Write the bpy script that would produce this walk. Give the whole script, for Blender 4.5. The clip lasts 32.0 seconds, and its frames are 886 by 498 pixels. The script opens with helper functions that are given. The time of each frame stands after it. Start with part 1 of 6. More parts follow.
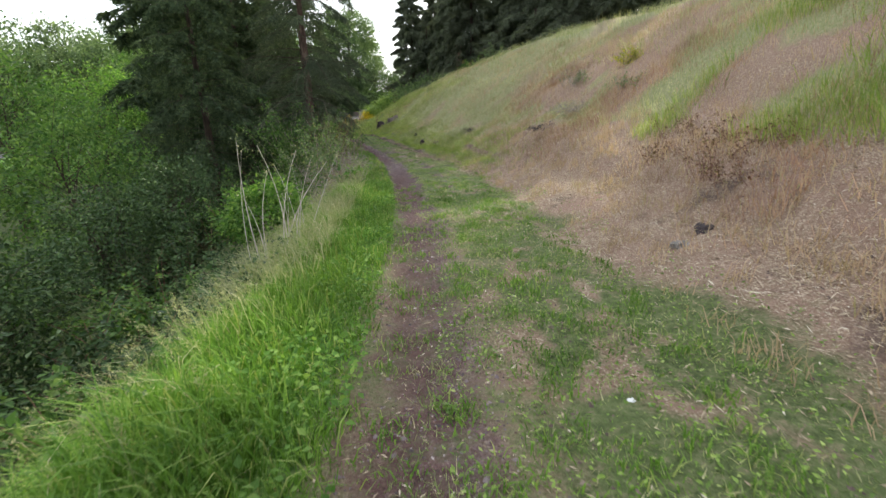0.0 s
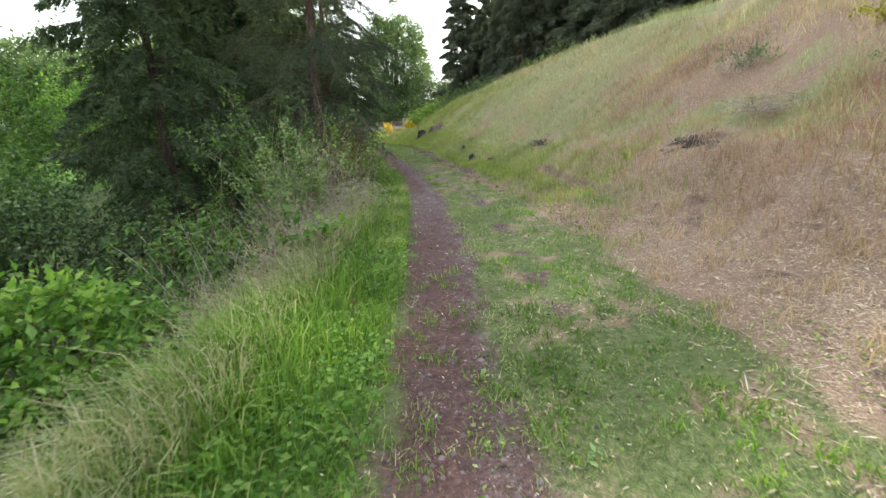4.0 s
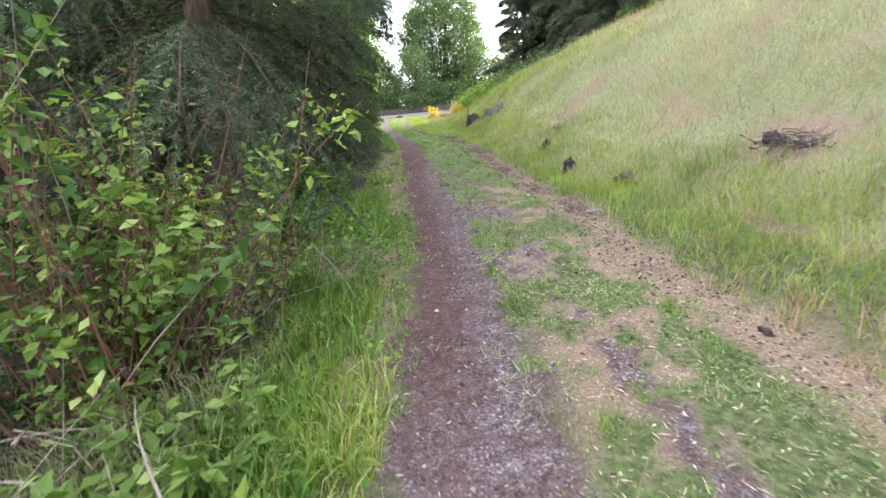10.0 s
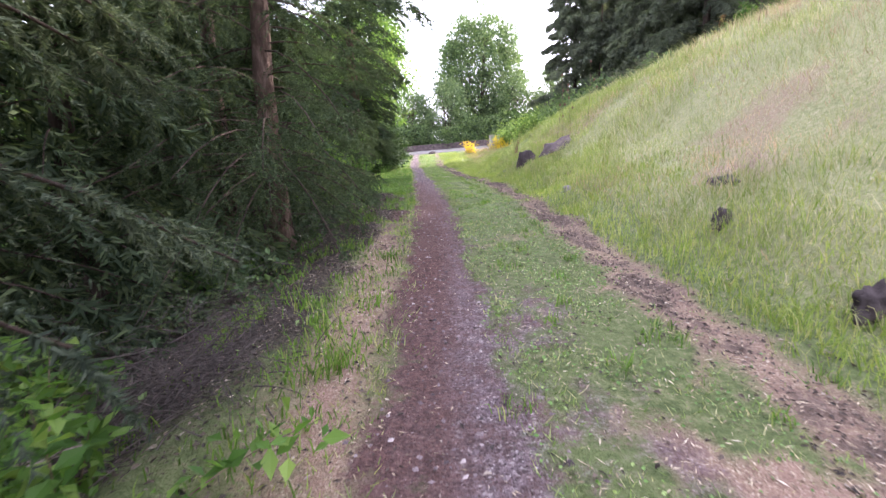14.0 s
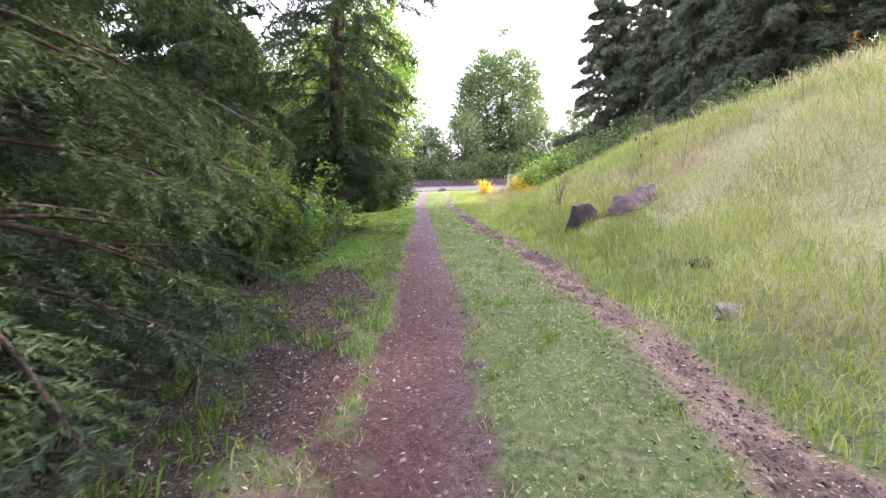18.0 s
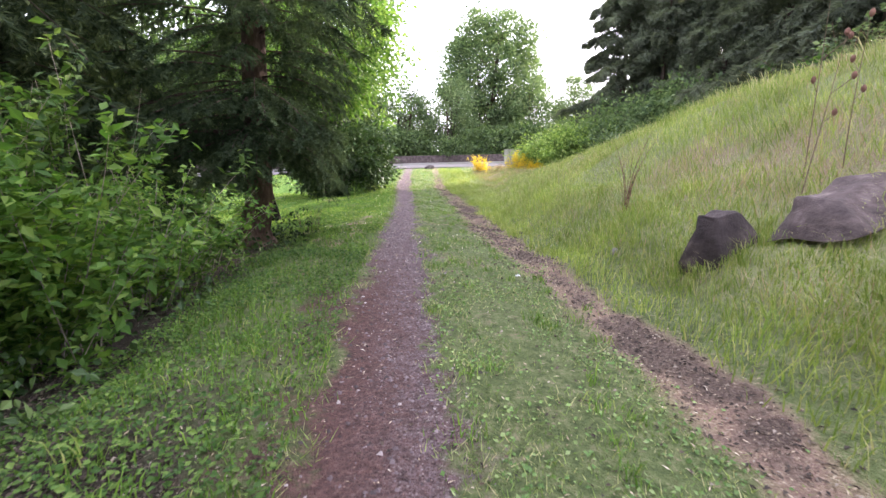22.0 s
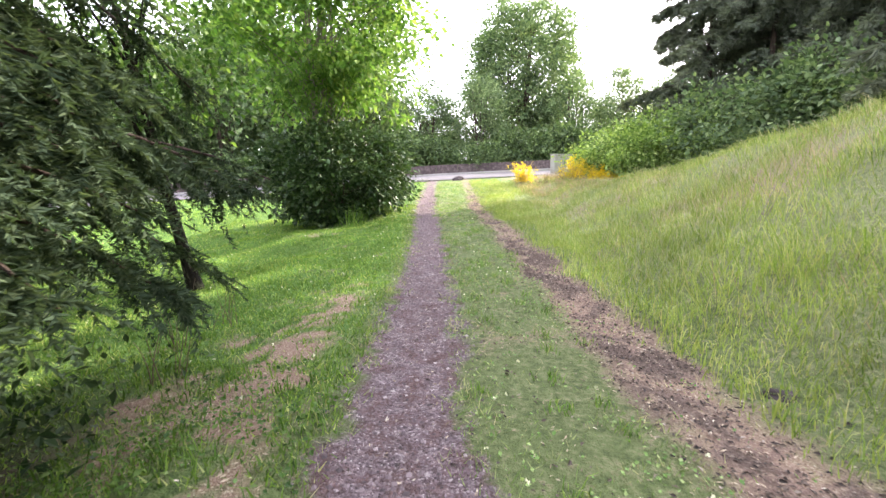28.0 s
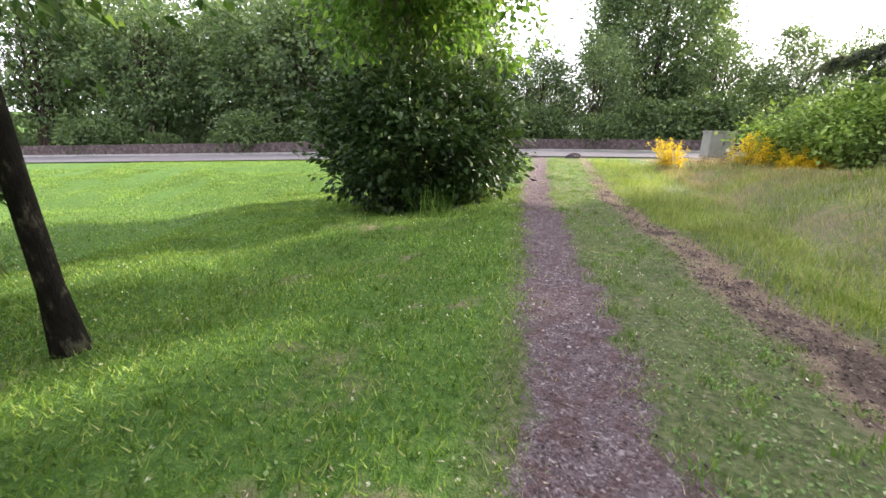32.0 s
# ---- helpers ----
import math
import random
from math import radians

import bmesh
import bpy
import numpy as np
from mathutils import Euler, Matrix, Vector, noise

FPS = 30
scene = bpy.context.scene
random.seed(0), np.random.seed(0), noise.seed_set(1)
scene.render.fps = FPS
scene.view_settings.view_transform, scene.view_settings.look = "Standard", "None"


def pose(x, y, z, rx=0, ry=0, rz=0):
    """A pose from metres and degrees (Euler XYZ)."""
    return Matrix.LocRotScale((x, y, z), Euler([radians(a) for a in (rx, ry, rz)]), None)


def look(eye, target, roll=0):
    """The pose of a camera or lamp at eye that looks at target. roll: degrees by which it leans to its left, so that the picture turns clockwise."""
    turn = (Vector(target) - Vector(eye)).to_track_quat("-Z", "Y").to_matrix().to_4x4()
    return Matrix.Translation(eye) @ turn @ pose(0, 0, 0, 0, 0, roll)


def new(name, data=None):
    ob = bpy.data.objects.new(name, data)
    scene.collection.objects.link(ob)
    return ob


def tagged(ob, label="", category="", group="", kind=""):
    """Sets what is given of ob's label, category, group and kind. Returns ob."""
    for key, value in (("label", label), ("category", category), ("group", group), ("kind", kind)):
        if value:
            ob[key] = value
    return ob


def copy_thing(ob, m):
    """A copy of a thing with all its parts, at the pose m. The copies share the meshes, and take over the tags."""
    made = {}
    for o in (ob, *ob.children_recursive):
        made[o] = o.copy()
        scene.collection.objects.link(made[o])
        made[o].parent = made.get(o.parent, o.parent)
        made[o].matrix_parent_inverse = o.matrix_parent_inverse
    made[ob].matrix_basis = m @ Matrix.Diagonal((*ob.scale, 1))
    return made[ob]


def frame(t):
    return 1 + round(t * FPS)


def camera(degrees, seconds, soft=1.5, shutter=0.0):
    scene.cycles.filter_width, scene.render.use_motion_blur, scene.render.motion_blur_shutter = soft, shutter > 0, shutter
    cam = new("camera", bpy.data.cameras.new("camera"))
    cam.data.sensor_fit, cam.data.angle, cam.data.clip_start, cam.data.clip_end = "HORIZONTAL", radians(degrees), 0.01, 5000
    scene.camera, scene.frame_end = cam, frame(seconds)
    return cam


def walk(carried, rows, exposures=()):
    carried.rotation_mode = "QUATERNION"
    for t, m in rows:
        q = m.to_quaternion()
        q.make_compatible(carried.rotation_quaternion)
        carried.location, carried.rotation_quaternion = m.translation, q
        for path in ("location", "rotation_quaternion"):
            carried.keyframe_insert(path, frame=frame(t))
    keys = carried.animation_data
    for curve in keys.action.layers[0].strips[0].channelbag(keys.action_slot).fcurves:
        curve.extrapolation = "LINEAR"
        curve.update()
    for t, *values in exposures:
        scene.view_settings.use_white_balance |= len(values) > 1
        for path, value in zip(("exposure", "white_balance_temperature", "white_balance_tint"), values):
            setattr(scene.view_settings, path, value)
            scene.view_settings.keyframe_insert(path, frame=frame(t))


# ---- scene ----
cam = camera(88.2, 32.0, soft=1.5, shutter=0.2)
PATH = [
    (0, (-3.590, 0.001, 1.500), (-2.982, 1.814, 0.915), -1.67),
    (0.5, (-3.318, 0.753, 1.467), (-2.725, 2.576, 0.897), -1.01),
    (1, (-3.021, 1.511, 1.444), (-2.455, 3.338, 0.859), -2.96),
    (1.5, (-2.794, 2.316, 1.419), (-2.287, 4.161, 0.838), -0.70),
    (2, (-2.589, 3.124, 1.394), (-2.072, 4.963, 0.803), -2.21),
    (2.5, (-2.407, 3.930, 1.365), (-1.944, 5.806, 0.847), -0.15),
    (4.5, (-1.571, 7.248, 1.170), (-1.152, 9.122, 0.609), -1.16),
    (5, (-1.319, 8.042, 1.129), (-0.918, 9.904, 0.519), -1.80),
    (5.5, (-1.122, 8.849, 1.139), (-0.782, 10.763, 0.667), -1.84),
    (6, (-0.862, 9.636, 1.112), (-0.528, 11.535, 0.581), -1.21),
    (6.5, (-0.714, 10.419, 1.118), (-0.453, 12.327, 0.578), -2.59),
    (7, (-0.474, 11.113, 1.080), (-0.068, 12.973, 0.467), -2.83),
    (7.5, (-0.323, 11.836, 1.104), (0.081, 13.696, 0.490), -1.85),
    (8, (-0.237, 12.550, 1.100), (0.170, 14.414, 0.501), -2.31),
    (8.5, (-0.189, 13.313, 1.094), (0.151, 15.195, 0.508), -0.71),
    (9, (-0.146, 14.080, 1.025), (0.185, 15.903, 0.272), -1.08),
    (9.5, (-0.069, 14.843, 1.043), (0.187, 16.681, 0.296), 2.24),
    (10, (-0.038, 15.637, 1.045), (0.174, 17.535, 0.454), -2.15),
    (10.5, (0.062, 16.413, 1.032), (0.098, 18.319, 0.425), -3.37),
    (11, (0.174, 17.234, 1.006), (0.260, 19.112, 0.325), -1.63),
    (11.5, (0.284, 18.068, 0.986), (0.376, 19.951, 0.317), -2.56),
    (12, (0.298, 18.882, 0.986), (0.311, 20.799, 0.418), -1.83),
    (12.5, (0.410, 19.664, 0.962), (0.491, 21.575, 0.379), -4.82),
    (13, (0.427, 20.442, 0.970), (0.509, 22.384, 0.496), -1.32),
    (13.5, (0.511, 21.266, 0.974), (0.619, 23.215, 0.535), -2.86),
    (14, (0.543, 22.096, 1.011), (0.619, 24.044, 0.565), -2.01),
    (14.5, (0.629, 22.797, 1.043), (0.702, 24.746, 0.597), -1.53),
    (16.5, (0.790, 25.473, 1.085), (0.740, 27.449, 0.780), -2.74),
    (17, (0.755, 26.227, 1.111), (0.711, 28.204, 0.814), -1.83),
    (17.5, (0.775, 27.009, 1.156), (0.765, 28.990, 0.886), 0.39),
    (18, (0.784, 27.790, 1.175), (0.834, 29.766, 0.873), 1.44),
    (18.5, (0.875, 28.477, 1.133), (1.095, 30.394, 0.606), 1.96),
    (19, (0.906, 29.125, 1.179), (1.097, 31.054, 0.686), 4.71),
    (19.5, (0.973, 29.760, 1.208), (1.243, 31.699, 0.803), 4.66),
    (20, (0.968, 30.429, 1.214), (1.082, 32.394, 0.861), 6.73),
    (20.5, (0.912, 31.122, 1.190), (1.032, 33.087, 0.836), 5.84),
    (21, (0.862, 31.788, 1.171), (0.993, 33.749, 0.799), 6.13),
    (21.5, (0.830, 32.419, 1.184), (0.940, 34.376, 0.789), 4.66),
    (22, (0.861, 33.070, 1.217), (0.970, 35.026, 0.812), 1.84),
    (22.5, (0.845, 33.708, 1.220), (0.947, 35.665, 0.820), 1.06),
    (23, (0.863, 34.320, 1.212), (0.972, 36.278, 0.819), 0.64),
    (23.5, (0.819, 34.898, 1.227), (0.921, 36.864, 0.874), 0.92),
    (24, (0.788, 35.452, 1.237), (0.880, 37.418, 0.885), 0.95),
    (24.5, (0.724, 36.009, 1.256), (0.786, 37.977, 0.905), 1.51),
    (26.5, (0.725, 38.195, 1.220), (0.790, 40.148, 0.793), -0.61),
    (27, (0.730, 38.829, 1.212), (0.778, 40.791, 0.828), -0.57),
    (27.5, (0.750, 39.474, 1.184), (0.778, 41.438, 0.806), -0.03),
    (28, (0.715, 40.072, 1.195), (0.713, 42.038, 0.824), 0.23),
    (28.5, (0.794, 40.646, 1.196), (0.765, 42.613, 0.837), 0.87),
    (29, (0.797, 41.283, 1.136), (0.743, 43.252, 0.790), 1.32),
    (29.5, (0.816, 41.894, 1.081), (0.742, 43.862, 0.732), 1.46),
    (30, (0.768, 42.534, 1.042), (0.661, 44.499, 0.685), 1.41),
    (30.5, (0.643, 43.186, 1.003), (0.490, 45.138, 0.598), -0.75),
    (31, (0.419, 43.792, 0.959), (-0.003, 45.701, 0.538), 0.39),
    (31.5, (0.225, 44.448, 0.918), (-0.167, 46.352, 0.445), 0.10),
    (32, (-0.001, 45.112, 0.912), (-0.374, 47.015, 0.424), 3.38),
]
walk(cam, [(t, look(eye, target, roll)) for t, eye, target, roll in PATH],
     exposures=[(0.0, 0.48, 6450, 9), (2.0, 0.52, 6450, 4), (5.0, 0.98, 6500, 9), (7.0, 1.05, 6450, 14), (10.0, 1.6, 6250, 13), (11.0, 1.68, 6250, 15), (13.0, 1.7, 5950, 27), (14.5, 1.8, 6050, 29), (17.0, 1.85, 6150, 31), (18.0, 1.88, 6150, 33), (19.0, 1.92, 6150, 33), (20.0, 1.6, 6150, 33), (21.0, 1.82, 6150, 25), (23.0, 1.5, 6250, 24),
                (24.5, 1.5, 6250, 23), (27.0, 1.9, 6300, 22), (28.0, 1.92, 6350, 21), (29.0, 1.75, 6400, 17), (30.0, 1.37, 6450, 17), (31.0, 1.2, 6450, 18), (32.0, 1.2, 6450, 20)])

# ---- sky and sun ----
SUN_ELEVATION, SUN_TURN = 29.0, 48.0     # degrees; turn from +Y towards +X
world = bpy.data.worlds.new("sky")
scene.world = world
world.use_nodes = True
wn = world.node_tree
wn.nodes.clear()
w_out = wn.nodes.new("ShaderNodeOutputWorld")
w_bg = wn.nodes.new("ShaderNodeBackground")
w_sky = wn.nodes.new("ShaderNodeTexSky")
w_sky.sky_type = "NISHITA"
w_sky.sun_disc = False
w_sky.sun_elevation = radians(SUN_ELEVATION)
w_sky.sun_rotation = radians(SUN_TURN)
w_sky.air_density, w_sky.dust_density = 1.2, 3.0
w_mix = wn.nodes.new("ShaderNodeMix")
w_mix.data_type = "RGBA"
w_mix.inputs["Factor"].default_value = 0.75
w_mix.inputs["B"].default_value = (11.0, 11.3, 11.8, 1)
wn.links.new(w_sky.outputs["Color"], w_mix.inputs["A"])
wn.links.new(w_mix.outputs["Result"], w_bg.inputs["Color"])
w_bg.inputs["Strength"].default_value = 0.15
wn.links.new(w_bg.outputs["Background"], w_out.inputs["Surface"])
sun_data = bpy.data.lights.new("sun", "SUN")
sun_data.energy, sun_data.angle, sun_data.color = 5.0, radians(1.2), (1.0, 0.92, 0.76)
sun = new("sun", sun_data)
_e, _a = radians(SUN_ELEVATION), radians(SUN_TURN)
sun_way = Vector((math.sin(_a) * math.cos(_e), math.cos(_a) * math.cos(_e), math.sin(_e)))
sun.matrix_world = look(sun_way * 200, (0, 0, 0))

# ---- materials ----
def nodes_of(name):
    m = bpy.data.materials.new(name)
    m.use_nodes = True
    t = m.node_tree
    return m, t, t.nodes["Principled BSDF"]


def ramp(t, fac, stops):
    r = t.nodes.new("ShaderNodeValToRGB")
    el = r.color_ramp.elements
    while len(el) < len(stops):
        el.new(0.5)
    for e, (p, c) in zip(el, stops):
        e.position, e.color = p, (*c, 1)
    t.links.new(fac, r.inputs["Fac"])
    return r.outputs["Color"]


def noise_of(t, scale, detail=4.0, rough=0.6, stretch=None):
    co = t.nodes.new("ShaderNodeTexCoord")
    n = t.nodes.new("ShaderNodeTexNoise")
    n.inputs["Scale"].default_value, n.inputs["Detail"].default_value, n.inputs["Roughness"].default_value = scale, detail, rough
    if stretch:
        mp = t.nodes.new("ShaderNodeMapping")
        mp.inputs["Scale"].default_value = stretch
        t.links.new(co.outputs["Object"], mp.inputs["Vector"])
        t.links.new(mp.outputs["Vector"], n.inputs["Vector"])
    else:
        t.links.new(co.outputs["Object"], n.inputs["Vector"])
    return n.outputs["Fac"]


def mixed(t, fac, a, b, kind="MIX"):
    m = t.nodes.new("ShaderNodeMix")
    m.data_type, m.blend_type = "RGBA", kind
    for key, v in (("Factor", fac), ("A", a), ("B", b)):
        s = [i for i in m.inputs if i.name == key and (i.type == "VALUE" if key == "Factor" else i.type == "RGBA")][0]
        if isinstance(v, (int, float)):
            s.default_value = v
        elif isinstance(v, tuple):
            s.default_value = (*v, 1)
        else:
            t.links.new(v, s)
    return [o for o in m.outputs if o.type == "RGBA"][0]


def bump(t, bsdf, height, strength=0.4, distance=0.02):
    b = t.nodes.new("ShaderNodeBump")
    b.inputs["Strength"].default_value, b.inputs["Distance"].default_value = strength, distance
    t.links.new(height, b.inputs["Height"])
    t.links.new(b.outputs["Normal"], bsdf.inputs["Normal"])


def leaf_material(name, stops, translucent=0.35, rough=0.55, scale=0.6, gloss=0.3):
    """Foliage: colour by island, with a slow drift over the plant, and some light through the blade."""
    m, t, b = nodes_of(name)
    g = t.nodes.new("ShaderNodeNewGeometry")
    col = ramp(t, g.outputs["Random Per Island"], stops)
    n = noise_of(t, scale, 2.0)
    dark = ramp(t, n, [(0.3, (0.6, 0.62, 0.6)), (0.7, (1.25, 1.2, 1.1))])
    col = mixed(t, 1.0, col, dark, "MULTIPLY")
    t.links.new(col, b.inputs["Base Color"])
    b.inputs["Roughness"].default_value = rough
    b.inputs["Specular IOR Level"].default_value = gloss
    tr = t.nodes.new("ShaderNodeBsdfTranslucent")
    warm = mixed(t, 1.0, col, (1.2, 1.25, 0.65), "MULTIPLY")
    t.links.new(warm, tr.inputs["Color"])
    mx = t.nodes.new("ShaderNodeMixShader")
    mx.inputs["Fac"].default_value = translucent
    t.links.new(b.outputs["BSDF"], mx.inputs[1])
    t.links.new(tr.outputs["BSDF"], mx.inputs[2])
    t.links.new(mx.outputs["Shader"], t.nodes["Material Output"].inputs["Surface"])
    return m


def solid_material(name, stops, scale=8.0, rough=0.9, bump_scale=40.0, bump_strength=0.5, bump_distance=0.01, stretch=None):
    m, t, b = nodes_of(name)
    n = noise_of(t, scale, 5.0, 0.65, stretch)
    t.links.new(ramp(t, n, stops), b.inputs["Base Color"])
    b.inputs["Roughness"].default_value = rough
    b.inputs["Specular IOR Level"].default_value = 0.2
    bump(t, b, noise_of(t, bump_scale, 4.0, 0.7, stretch), bump_strength, bump_distance)
    return m


GRASS_LUSH = leaf_material("grass_lush", [(0.0, (0.07, 0.155, 0.025)), (0.5, (0.125, 0.25, 0.04)), (0.85, (0.20, 0.33, 0.07)), (1.0, (0.36, 0.38, 0.17))], gloss=0.15)
GRASS_SHORT = leaf_material("grass_short", [(0.0, (0.10, 0.18, 0.045)), (0.45, (0.19, 0.28, 0.09)), (0.75, (0.31, 0.36, 0.17)), (1.0, (0.50, 0.46, 0.32))], scale=1.4)
GRASS_LAWN = leaf_material("grass_lawn", [(0.0, (0.055, 0.13, 0.018)), (0.5, (0.16, 0.29, 0.04)), (0.85, (0.29, 0.42, 0.085)), (1.0, (0.48, 0.48, 0.24))], scale=0.9)
GRASS_HILL = leaf_material("grass_hill", [(0.0, (0.22, 0.28, 0.11)), (0.4, (0.33, 0.37, 0.18)), (0.7, (0.45, 0.44, 0.28)), (1.0, (0.54, 0.47, 0.38))], scale=0.35)
GRASS_FRESH = leaf_material("grass_fresh", [(0.0, (0.14, 0.235, 0.042)), (0.5, (0.245, 0.335, 0.075)), (0.85, (0.36, 0.405, 0.13)), (1.0, (0.49, 0.45, 0.25))])
GRASS_RED = leaf_material("grass_red", [(0.0, (0.24, 0.13, 0.11)), (0.5, (0.36, 0.22, 0.18)), (0.85, (0.44, 0.30, 0.24)), (1.0, (0.34, 0.30, 0.18))], scale=0.5)
GRASS_DRY = leaf_material("grass_dry", [(0.0, (0.33, 0.23, 0.17)), (0.5, (0.47, 0.36, 0.265)), (0.8, (0.49, 0.33, 0.29)), (1.0, (0.34, 0.31, 0.17))], scale=0.5)
GRASS_SEED = leaf_material("grass_seed", [(0.0, (0.20, 0.26, 0.11)), (0.6, (0.35, 0.36, 0.21)), (1.0, (0.52, 0.48, 0.36))])
CLOVER = leaf_material("clover", [(0.0, (0.10, 0.21, 0.06)), (0.6, (0.18, 0.31, 0.11)), (1.0, (0.33, 0.43, 0.21))])
NEEDLE = leaf_material("needle", [(0.0, (0.044, 0.068, 0.044)), (0.6, (0.069, 0.103, 0.062)), (1.0, (0.125, 0.17, 0.09))], 0.3, 0.8, 0.6, 0.08)
BARK_RED = solid_material("bark_red", [(0.3, (0.035, 0.023, 0.019)), (0.52, (0.10, 0.066, 0.053)), (0.72, (0.22, 0.16, 0.13))], 8.0, 0.95, 18.0, 1.0, 0.05, (1, 1, 0.3))
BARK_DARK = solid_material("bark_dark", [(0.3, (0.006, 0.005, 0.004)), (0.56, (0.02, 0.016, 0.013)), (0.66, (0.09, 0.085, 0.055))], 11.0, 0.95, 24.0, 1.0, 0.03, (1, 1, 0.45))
# hill conifers' needles: haze and sky glare painted in as a lighter, greyer colour
NEEDLE_HAZE = leaf_material("needle_haze", [(0.0, (0.088, 0.104, 0.084)), (0.6, (0.122, 0.147, 0.115)), (1.0, (0.165, 0.195, 0.145))], 0.3, 0.8, 0.3, 0.08)
NEEDLE_GREY = leaf_material("needle_grey", [(0.0, (0.05, 0.07, 0.052)), (0.6, (0.09, 0.12, 0.086)), (1.0, (0.16, 0.195, 0.14))], 0.28, 0.8, 0.6, 0.08)
LEAF_DARK = leaf_material("leaf_dark", [(0.0, (0.025, 0.055, 0.02)), (0.7, (0.05, 0.095, 0.032)), (1.0, (0.11, 0.17, 0.06))], 0.15, 0.45, 0.6, 0.2)
LEAF_MID = leaf_material("leaf_mid", [(0.0, (0.04, 0.10, 0.025)), (0.6, (0.09, 0.18, 0.04)), (1.0, (0.18, 0.28, 0.08))], 0.42)
LEAF_PALE = leaf_material("leaf_pale", [(0.0, (0.09, 0.16, 0.06)), (0.5, (0.16, 0.25, 0.10)), (0.85, (0.25, 0.34, 0.15)), (1.0, (0.38, 0.39, 0.18))], 0.4)
LEAF_BRIGHT = leaf_material("leaf_bright", [(0.0, (0.06, 0.15, 0.03)), (0.6, (0.13, 0.26, 0.055)), (1.0, (0.25, 0.38, 0.10))], 0.5)
BRAMBLE_LEAF = leaf_material("bramble_leaf", [(0.0, (0.08, 0.15, 0.03)), (0.5, (0.16, 0.26, 0.06)), (0.9, (0.28, 0.40, 0.11)), (1.0, (0.40, 0.48, 0.20))])
LEAF_GREY = leaf_material("leaf_grey", [(0.0, (0.08, 0.13, 0.07)), (0.6, (0.15, 0.215, 0.115)), (1.0, (0.25, 0.33, 0.18))], 0.45)
LEAF_STREET = leaf_material("leaf_street", [(0.0, (0.065, 0.115, 0.055)), (0.6, (0.12, 0.185, 0.092)), (1.0, (0.22, 0.30, 0.15))], 0.42)
MAPLE_LEAF = leaf_material("maple_leaf", [(0.0, (0.07, 0.155, 0.035)), (0.6, (0.145, 0.27, 0.065)), (1.0, (0.28, 0.40, 0.12))], 0.5)
# copy of the needle colour, its tone set for the light on CEDAR_C
NEEDLE_TONE_C = leaf_material("needle_tone_c", [(0.0, (0.038, 0.062, 0.04)), (0.6, (0.058, 0.09, 0.054)), (1.0, (0.095, 0.132, 0.075))], 0.28, 0.8, 0.6, 0.08)
LEAF_RED = leaf_material("leaf_red", [(0.0, (0.09, 0.04, 0.03)), (0.6, (0.16, 0.09, 0.05)), (1.0, (0.22, 0.20, 0.08))])
PETAL = leaf_material("petal", [(0.0, (0.70, 0.70, 0.62)), (1.0, (0.85, 0.85, 0.80))], 0.3)
BROOM = leaf_material("broom_flower", [(0.0, (0.62, 0.42, 0.01)), (1.0, (0.90, 0.70, 0.02))], 0.4)
BARK = solid_material("bark", [(0.3, (0.03, 0.022, 0.018)), (0.55, (0.07, 0.05, 0.04)), (0.75, (0.13, 0.10, 0.082))], 9.0, 0.95, 22.0, 1.0, 0.04, (1, 1, 0.22))
LEAF_HEDGE = leaf_material("leaf_hedge", [(0.0, (0.04, 0.075, 0.03)), (0.6, (0.08, 0.13, 0.05)), (1.0, (0.15, 0.22, 0.09))], 0.35)
BARK_MOSS = solid_material("bark_mossy", [(0.3, (0.03, 0.028, 0.018)), (0.55, (0.07, 0.065, 0.035)), (0.75, (0.15, 0.14, 0.08))], 7.0, 0.95, 25.0, 1.0, 0.02, (1, 1, 0.3))
TWIG = solid_material("dead_twig", [(0.3, (0.16, 0.13, 0.11)), (0.7, (0.38, 0.33, 0.29))], 12.0, 0.9, 50.0, 0.4, 0.004)
TWIG_WHITE = solid_material("bleached_twig", [(0.3, (0.34, 0.30, 0.26)), (0.7, (0.55, 0.50, 0.44))], 12.0, 0.9, 50.0, 0.4, 0.004)
TWIG_RED = solid_material("red_twig", [(0.3, (0.10, 0.05, 0.04)), (0.7, (0.22, 0.12, 0.09))], 12.0, 0.85, 50.0, 0.4, 0.004)
STEM = solid_material("dry_stem", [(0.3, (0.10, 0.075, 0.05)), (0.7, (0.24, 0.19, 0.13))], 12.0, 0.9, 50.0, 0.4, 0.004)
CHARRED = solid_material("charred_wood", [(0.3, (0.025, 0.021, 0.022)), (0.55, (0.06, 0.047, 0.048)), (0.72, (0.14, 0.11, 0.11))], 3.0, 0.85, 14.0, 0.9, 0.03)
ROCK_BROWN = solid_material("rock_brown", [(0.3, (0.04, 0.031, 0.032)), (0.55, (0.10, 0.078, 0.076)), (0.75, (0.20, 0.165, 0.155))], 4.0, 0.9, 16.0, 0.8, 0.03)
BARK_PALE = solid_material("pale_bark", [(0.3, (0.12, 0.10, 0.08)), (0.7, (0.27, 0.24, 0.20))], 7.0, 0.9, 25.0, 0.8, 0.01, (1, 1, 0.3))
TWIG_DARK = solid_material("dark_twig", [(0.3, (0.035, 0.03, 0.028)), (0.7, (0.12, 0.10, 0.092))], 12.0, 0.9, 50.0, 0.4, 0.004)
ROCK_GREY = solid_material("rock_grey", [(0.3, (0.12, 0.11, 0.10)), (0.7, (0.30, 0.28, 0.27))], 5.0, 0.9, 20.0, 0.8, 0.02)
